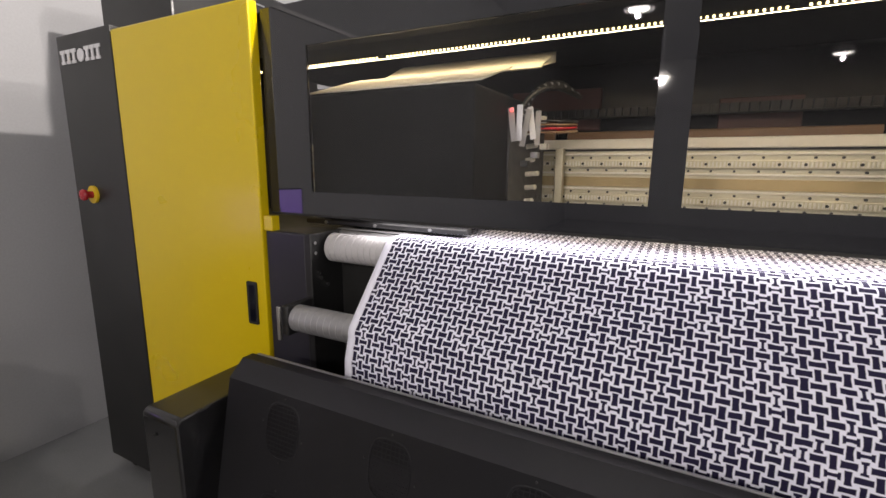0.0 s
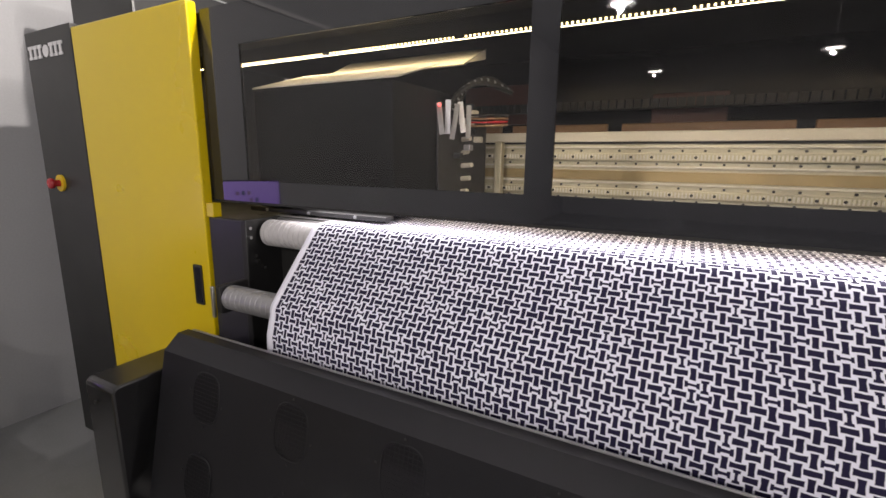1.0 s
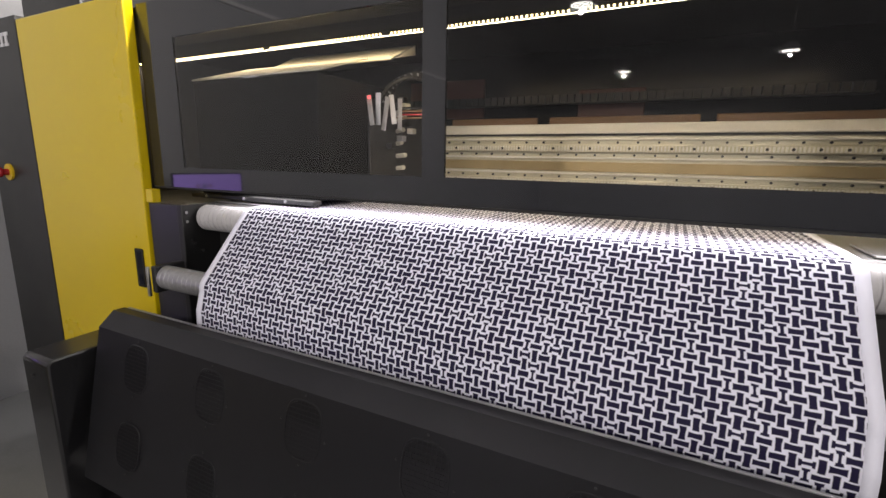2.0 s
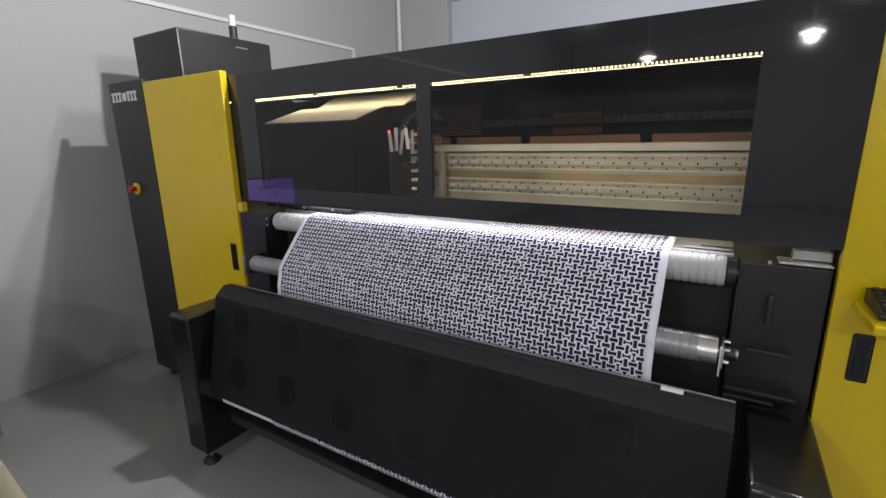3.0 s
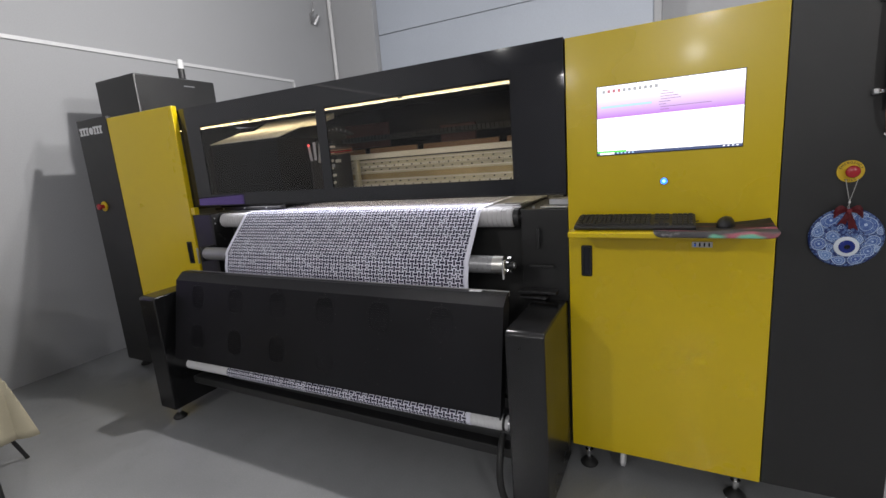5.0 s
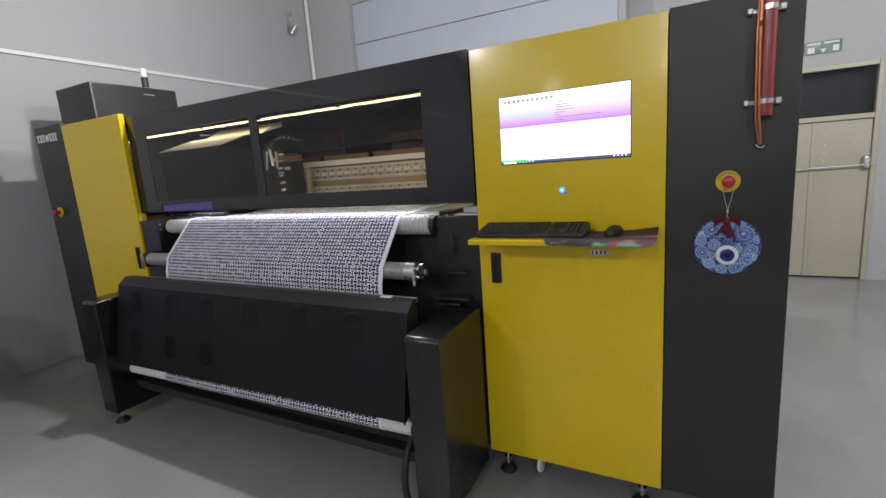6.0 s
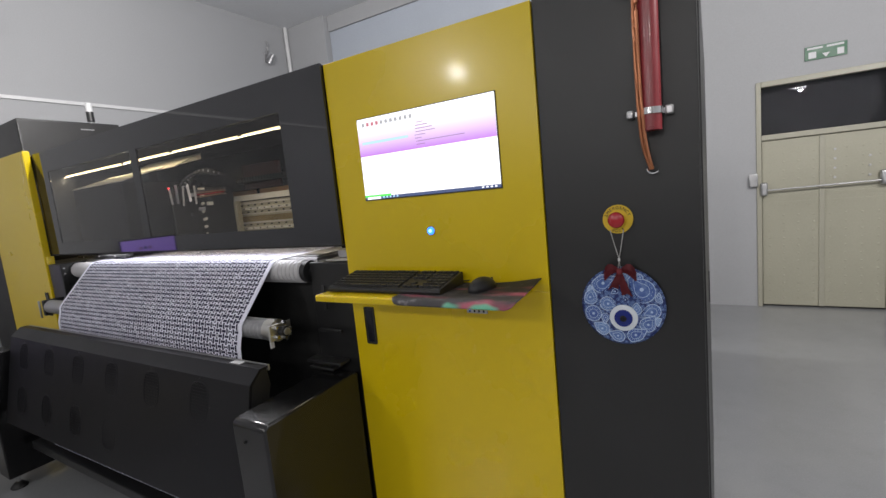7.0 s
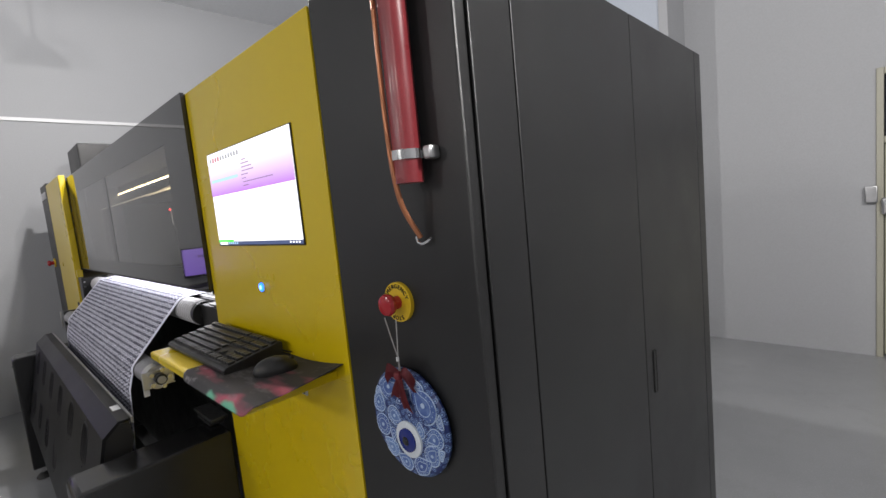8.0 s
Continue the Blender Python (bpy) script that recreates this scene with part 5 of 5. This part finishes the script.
# ---- office corner by the west wall ----
desk = thing("desk", (-4.2, -2.0, 0), "tall grey board desk with an open shelf against the wall", "desk")
DX, DXF, DY0, DY1, DTOP = XL + 0.02, -3.98, -2.55, -0.96, 0.955
part("desk_top", box_bm(DX, DXF + 0.02, DY0, DY1, DTOP - 0.025, DTOP, 0.003), DESK, desk)
for y in (DY0, DY1 - 0.028):
    part("side_board", box_bm(DX, DXF, y, y + 0.025, 0.0, DTOP - 0.026, 0.002), DESK, desk)
part("shelf", box_bm(DX, DXF - 0.03, DY0 + 0.026, DY1 - 0.03, 0.60, 0.622, 0.002), DESK, desk)
part("back_board", box_bm(DX, DX + 0.012, DY0 + 0.026, DY1 - 0.03, 0.622, DTOP - 0.026), DESK, desk)
part("lower_panel", box_bm(DX + 0.30, DX + 0.312, DY0 + 0.026, DY1 - 0.03, 0.06, 0.598), DARK_DESK, desk)

mon = thing("monitor", (-4.24, -1.38, DTOP), "thin black desktop monitor with a violet lit screen", "monitor")
turn = Matrix.Translation((-4.24, -1.42, 0)) @ Matrix.Rotation(math.atan2(0.18, 0.49), 4, "Z")


def turned(bm):
    bm.transform(turn)
    return bm


part("housing", turned(box_bm(-0.035, 0.0, -0.27, 0.27, 1.055, 1.41, 0.006)), PLASTIC, mon)
scrn = part("screen", turned(box_bm(0.0005, 0.002, -0.258, 0.258, 1.085, 1.400)), DESK_SCREEN, mon, "violet lit screen")
for k in range(5):
    part("window_icon", turned(box_bm(0.0025, 0.003, -0.02 + 0.045 * (k % 3) - 0.06 * (k // 3), 0.005 + 0.045 * (k % 3) - 0.06 * (k // 3), 1.29 - 0.06 * (k // 3), 1.32 - 0.06 * (k // 3))), SCREEN_NAVY if k % 2 else SCREEN_INK, scrn)
part("stand", turned(box_bm(-0.05, -0.025, -0.03, 0.03, DTOP + 0.012, 1.15, 0.004)), PLASTIC, mon)
part("stand_base", turned(box_bm(-0.09, 0.07, -0.12, 0.12, DTOP, DTOP + 0.012, 0.004)), PLASTIC, mon)
dk = thing("desk_keyboard", (-4.08, -1.25, DTOP), "black keyboard lying on the grey desk", "keyboard")
part("case", prism_bm([(-1.47, DTOP), (-1.47, DTOP + 0.015), (-1.04, DTOP + 0.018), (-1.03, DTOP)], -4.16, -4.02, 0.003), PLASTIC, dk)
for i in range(5):
    for j in range(14):
        part("key", box_bm(-4.15 + i * 0.024, -4.131 + i * 0.024, -1.455 + j * 0.029, -1.43 + j * 0.029, DTOP + 0.016, DTOP + 0.023, 0.001, 1), PLASTIC, dk)
dm = bmesh.new()
bmesh.ops.create_uvsphere(dm, u_segments=18, v_segments=10, radius=1)
for v in dm.verts:
    v.co.x *= 0.05
    v.co.y *= 0.03
    v.co.z = max(v.co.z, -0.1) * 0.032 + 0.0033
dm.transform(Matrix.Translation((-4.08, -0.995, DTOP)))
solid("desk_mouse", dm, PLASTIC, "black computer mouse at the end of the desk", "mouse")

# table under a khaki cloth
table = thing("table", (-3.1, -1.85, 0), "table on thin dark steel legs under a cloth", "table")
TX0, TX1, TY0, TY1, TZ = -3.97, -2.555, -2.25, -1.30, 0.742
part("tabletop", box_bm(TX0 + 0.01, TX1 - 0.01, TY0 + 0.01, TY1 - 0.01, TZ - 0.03, TZ, 0.004), DESK, table)
for x in (TX0 + 0.14, TX1 - 0.14):
    for y in (TY0 + 0.07, TY1 - 0.07):
        part("leg", rod_bm((x, y, 0.0), (x + (0.06 if x < -3 else -0.06), y, TZ - 0.03), 0.014, 14), PLASTIC, table)
    part("rail", box_bm(x - 0.012, x + 0.012, TY0 + 0.07, TY1 - 0.07, 0.50, 0.525, 0.003), PLASTIC, table)

tc = bmesh.new()
HX, HY = (TX1 - TX0) / 2 + 0.006, (TY1 - TY0) / 2 + 0.006
CXm, CYm = (TX0 + TX1) / 2, (TY0 + TY1) / 2
HANG = 0.36
def stops(half, inner):
    """Grid lines that fall on the table's edges and step evenly down the drop."""
    out = [-(half + HANG) + HANG * k / 9 for k in range(9)] + [-half + 2 * half * k / inner for k in range(inner + 1)]
    return out + [half + HANG * (k + 1) / 9 for k in range(9)]


US, VS = stops(HX, 30), stops(HY, 18)
cg = {}
for i, u in enumerate(US):
    for j, v in enumerate(VS):
        ox, oy = max(0, abs(u) - HX), max(0, abs(v) - HY)
        sx, sy = (1 if u > 0 else -1), (1 if v > 0 else -1)
        x, y = max(-HX, min(HX, u)), max(-HY, min(HY, v))
        far = max(ox, oy)
        z = TZ + 0.003 - far * 0.99 + 0.0012 * noise.noise(Vector((u * 6, v * 6, 2)))
        wave = (0.010 * (1 + math.sin(9.0 * (u - v))) + 0.012 * noise.noise(Vector((u * 2.3, v * 2.3, 0)))) * far / HANG
        phi = math.atan2(oy, ox) if far else 0.0
        out = 0.006 * min(1, far * 100) + wave + 0.22 * far * math.sin(2 * phi) ** 2
        if far:
            x += sx * out * math.cos(phi)
            y += sy * out * math.sin(phi)
        cg[i, j] = tc.verts.new((CXm + x, CYm + y, z))
for i in range(len(US) - 1):
    for j in range(len(VS) - 1):
        tc.faces.new((cg[i, j], cg[i + 1, j], cg[i + 1, j + 1], cg[i, j + 1]))
bmesh.ops.recalc_face_normals(tc, faces=tc.faces[:])
cloth = solid("tablecloth", tc, CLOTH, "khaki cloth hanging over the table's edges in folds", "tablecloth")
sm = cloth.modifiers.new("thickness", "SOLIDIFY")
sm.thickness, sm.offset = 0.002, 1
cloth.data.polygons.foreach_set("use_smooth", [True] * len(cloth.data.polygons))
sheet = box_bm(-0.21, 0.21, -0.15, 0.15, TZ + 0.0075, TZ + 0.0095)
sheet.transform(Matrix.Translation((-3.25, -1.55, 0)) @ Matrix.Rotation(radians(14), 4, "Z"))
solid("paper_sheet", sheet, PAPER, "white sheet of paper lying on the khaki cloth", "paper")
pen = thing("pen", (-2.75, -1.62, TZ + 0.012), "dark blue pen lying on the khaki cloth", "pen")
part("barrel", rod_bm((-2.84, -1.73, TZ + 0.0135), (-2.70, -1.54, TZ + 0.0135), 0.0055, 12), EYE_BLUE, pen)
part("tip", rod_bm((-2.84, -1.73, TZ + 0.0135), (-2.848, -1.741, TZ + 0.0135), 0.0045, 12, 0.001), STEEL, pen)

# chair behind the table
chair = thing("chair", (-3.25, -1.12, 0), "stacking chair with a pale padded back and dark frame", "chair")
part("seat", box_bm(-3.45, -3.05, -1.32, -0.95, 0.43, 0.475, 0.015, 3), PADDING, chair)
back = box_bm(-0.17, 0.17, -0.016, 0.016, 0.57, 0.77, 0.014, 3)
for v in back.verts:
    v.co.y += 0.22 * (v.co.z - 0.6) + 0.9 * v.co.x * v.co.x * -1
    if v.co.z > 0.75:
        v.co.x *= 0.90
back.transform(Matrix.Translation((-3.25, -0.945, 0)))
part("backrest", back, PADDING, chair, "pale padded backrest")
shell = box_bm(-0.185, 0.185, 0.017, 0.034, 0.55, 0.782, 0.008, 2)
for v in shell.verts:
    v.co.y += 0.22 * (v.co.z - 0.6) + 0.9 * v.co.x * v.co.x * -1
    if v.co.z > 0.75:
        v.co.x *= 0.90
shell.transform(Matrix.Translation((-3.25, -0.945, 0)))
part("back_shell", shell, PLASTIC, chair, "dark plastic back shell")
for x in (-3.44, -3.06):
    part("leg", tube_bm(smooth_path([(x, -1.34, 0.0), (x, -1.30, 0.42), (x, -1.25, 0.44), (x, -1.0, 0.43), (x, -0.95, 0.5), (x, -0.91, 0.70)]), 0.011), PLASTIC, chair)
    part("leg", tube_bm([(x, -0.88, 0.0), (x, -0.96, 0.25), (x, -1.04, 0.43)], 0.011), PLASTIC, chair)
chair.location += Vector((-0.065, -0.225, 0.0))
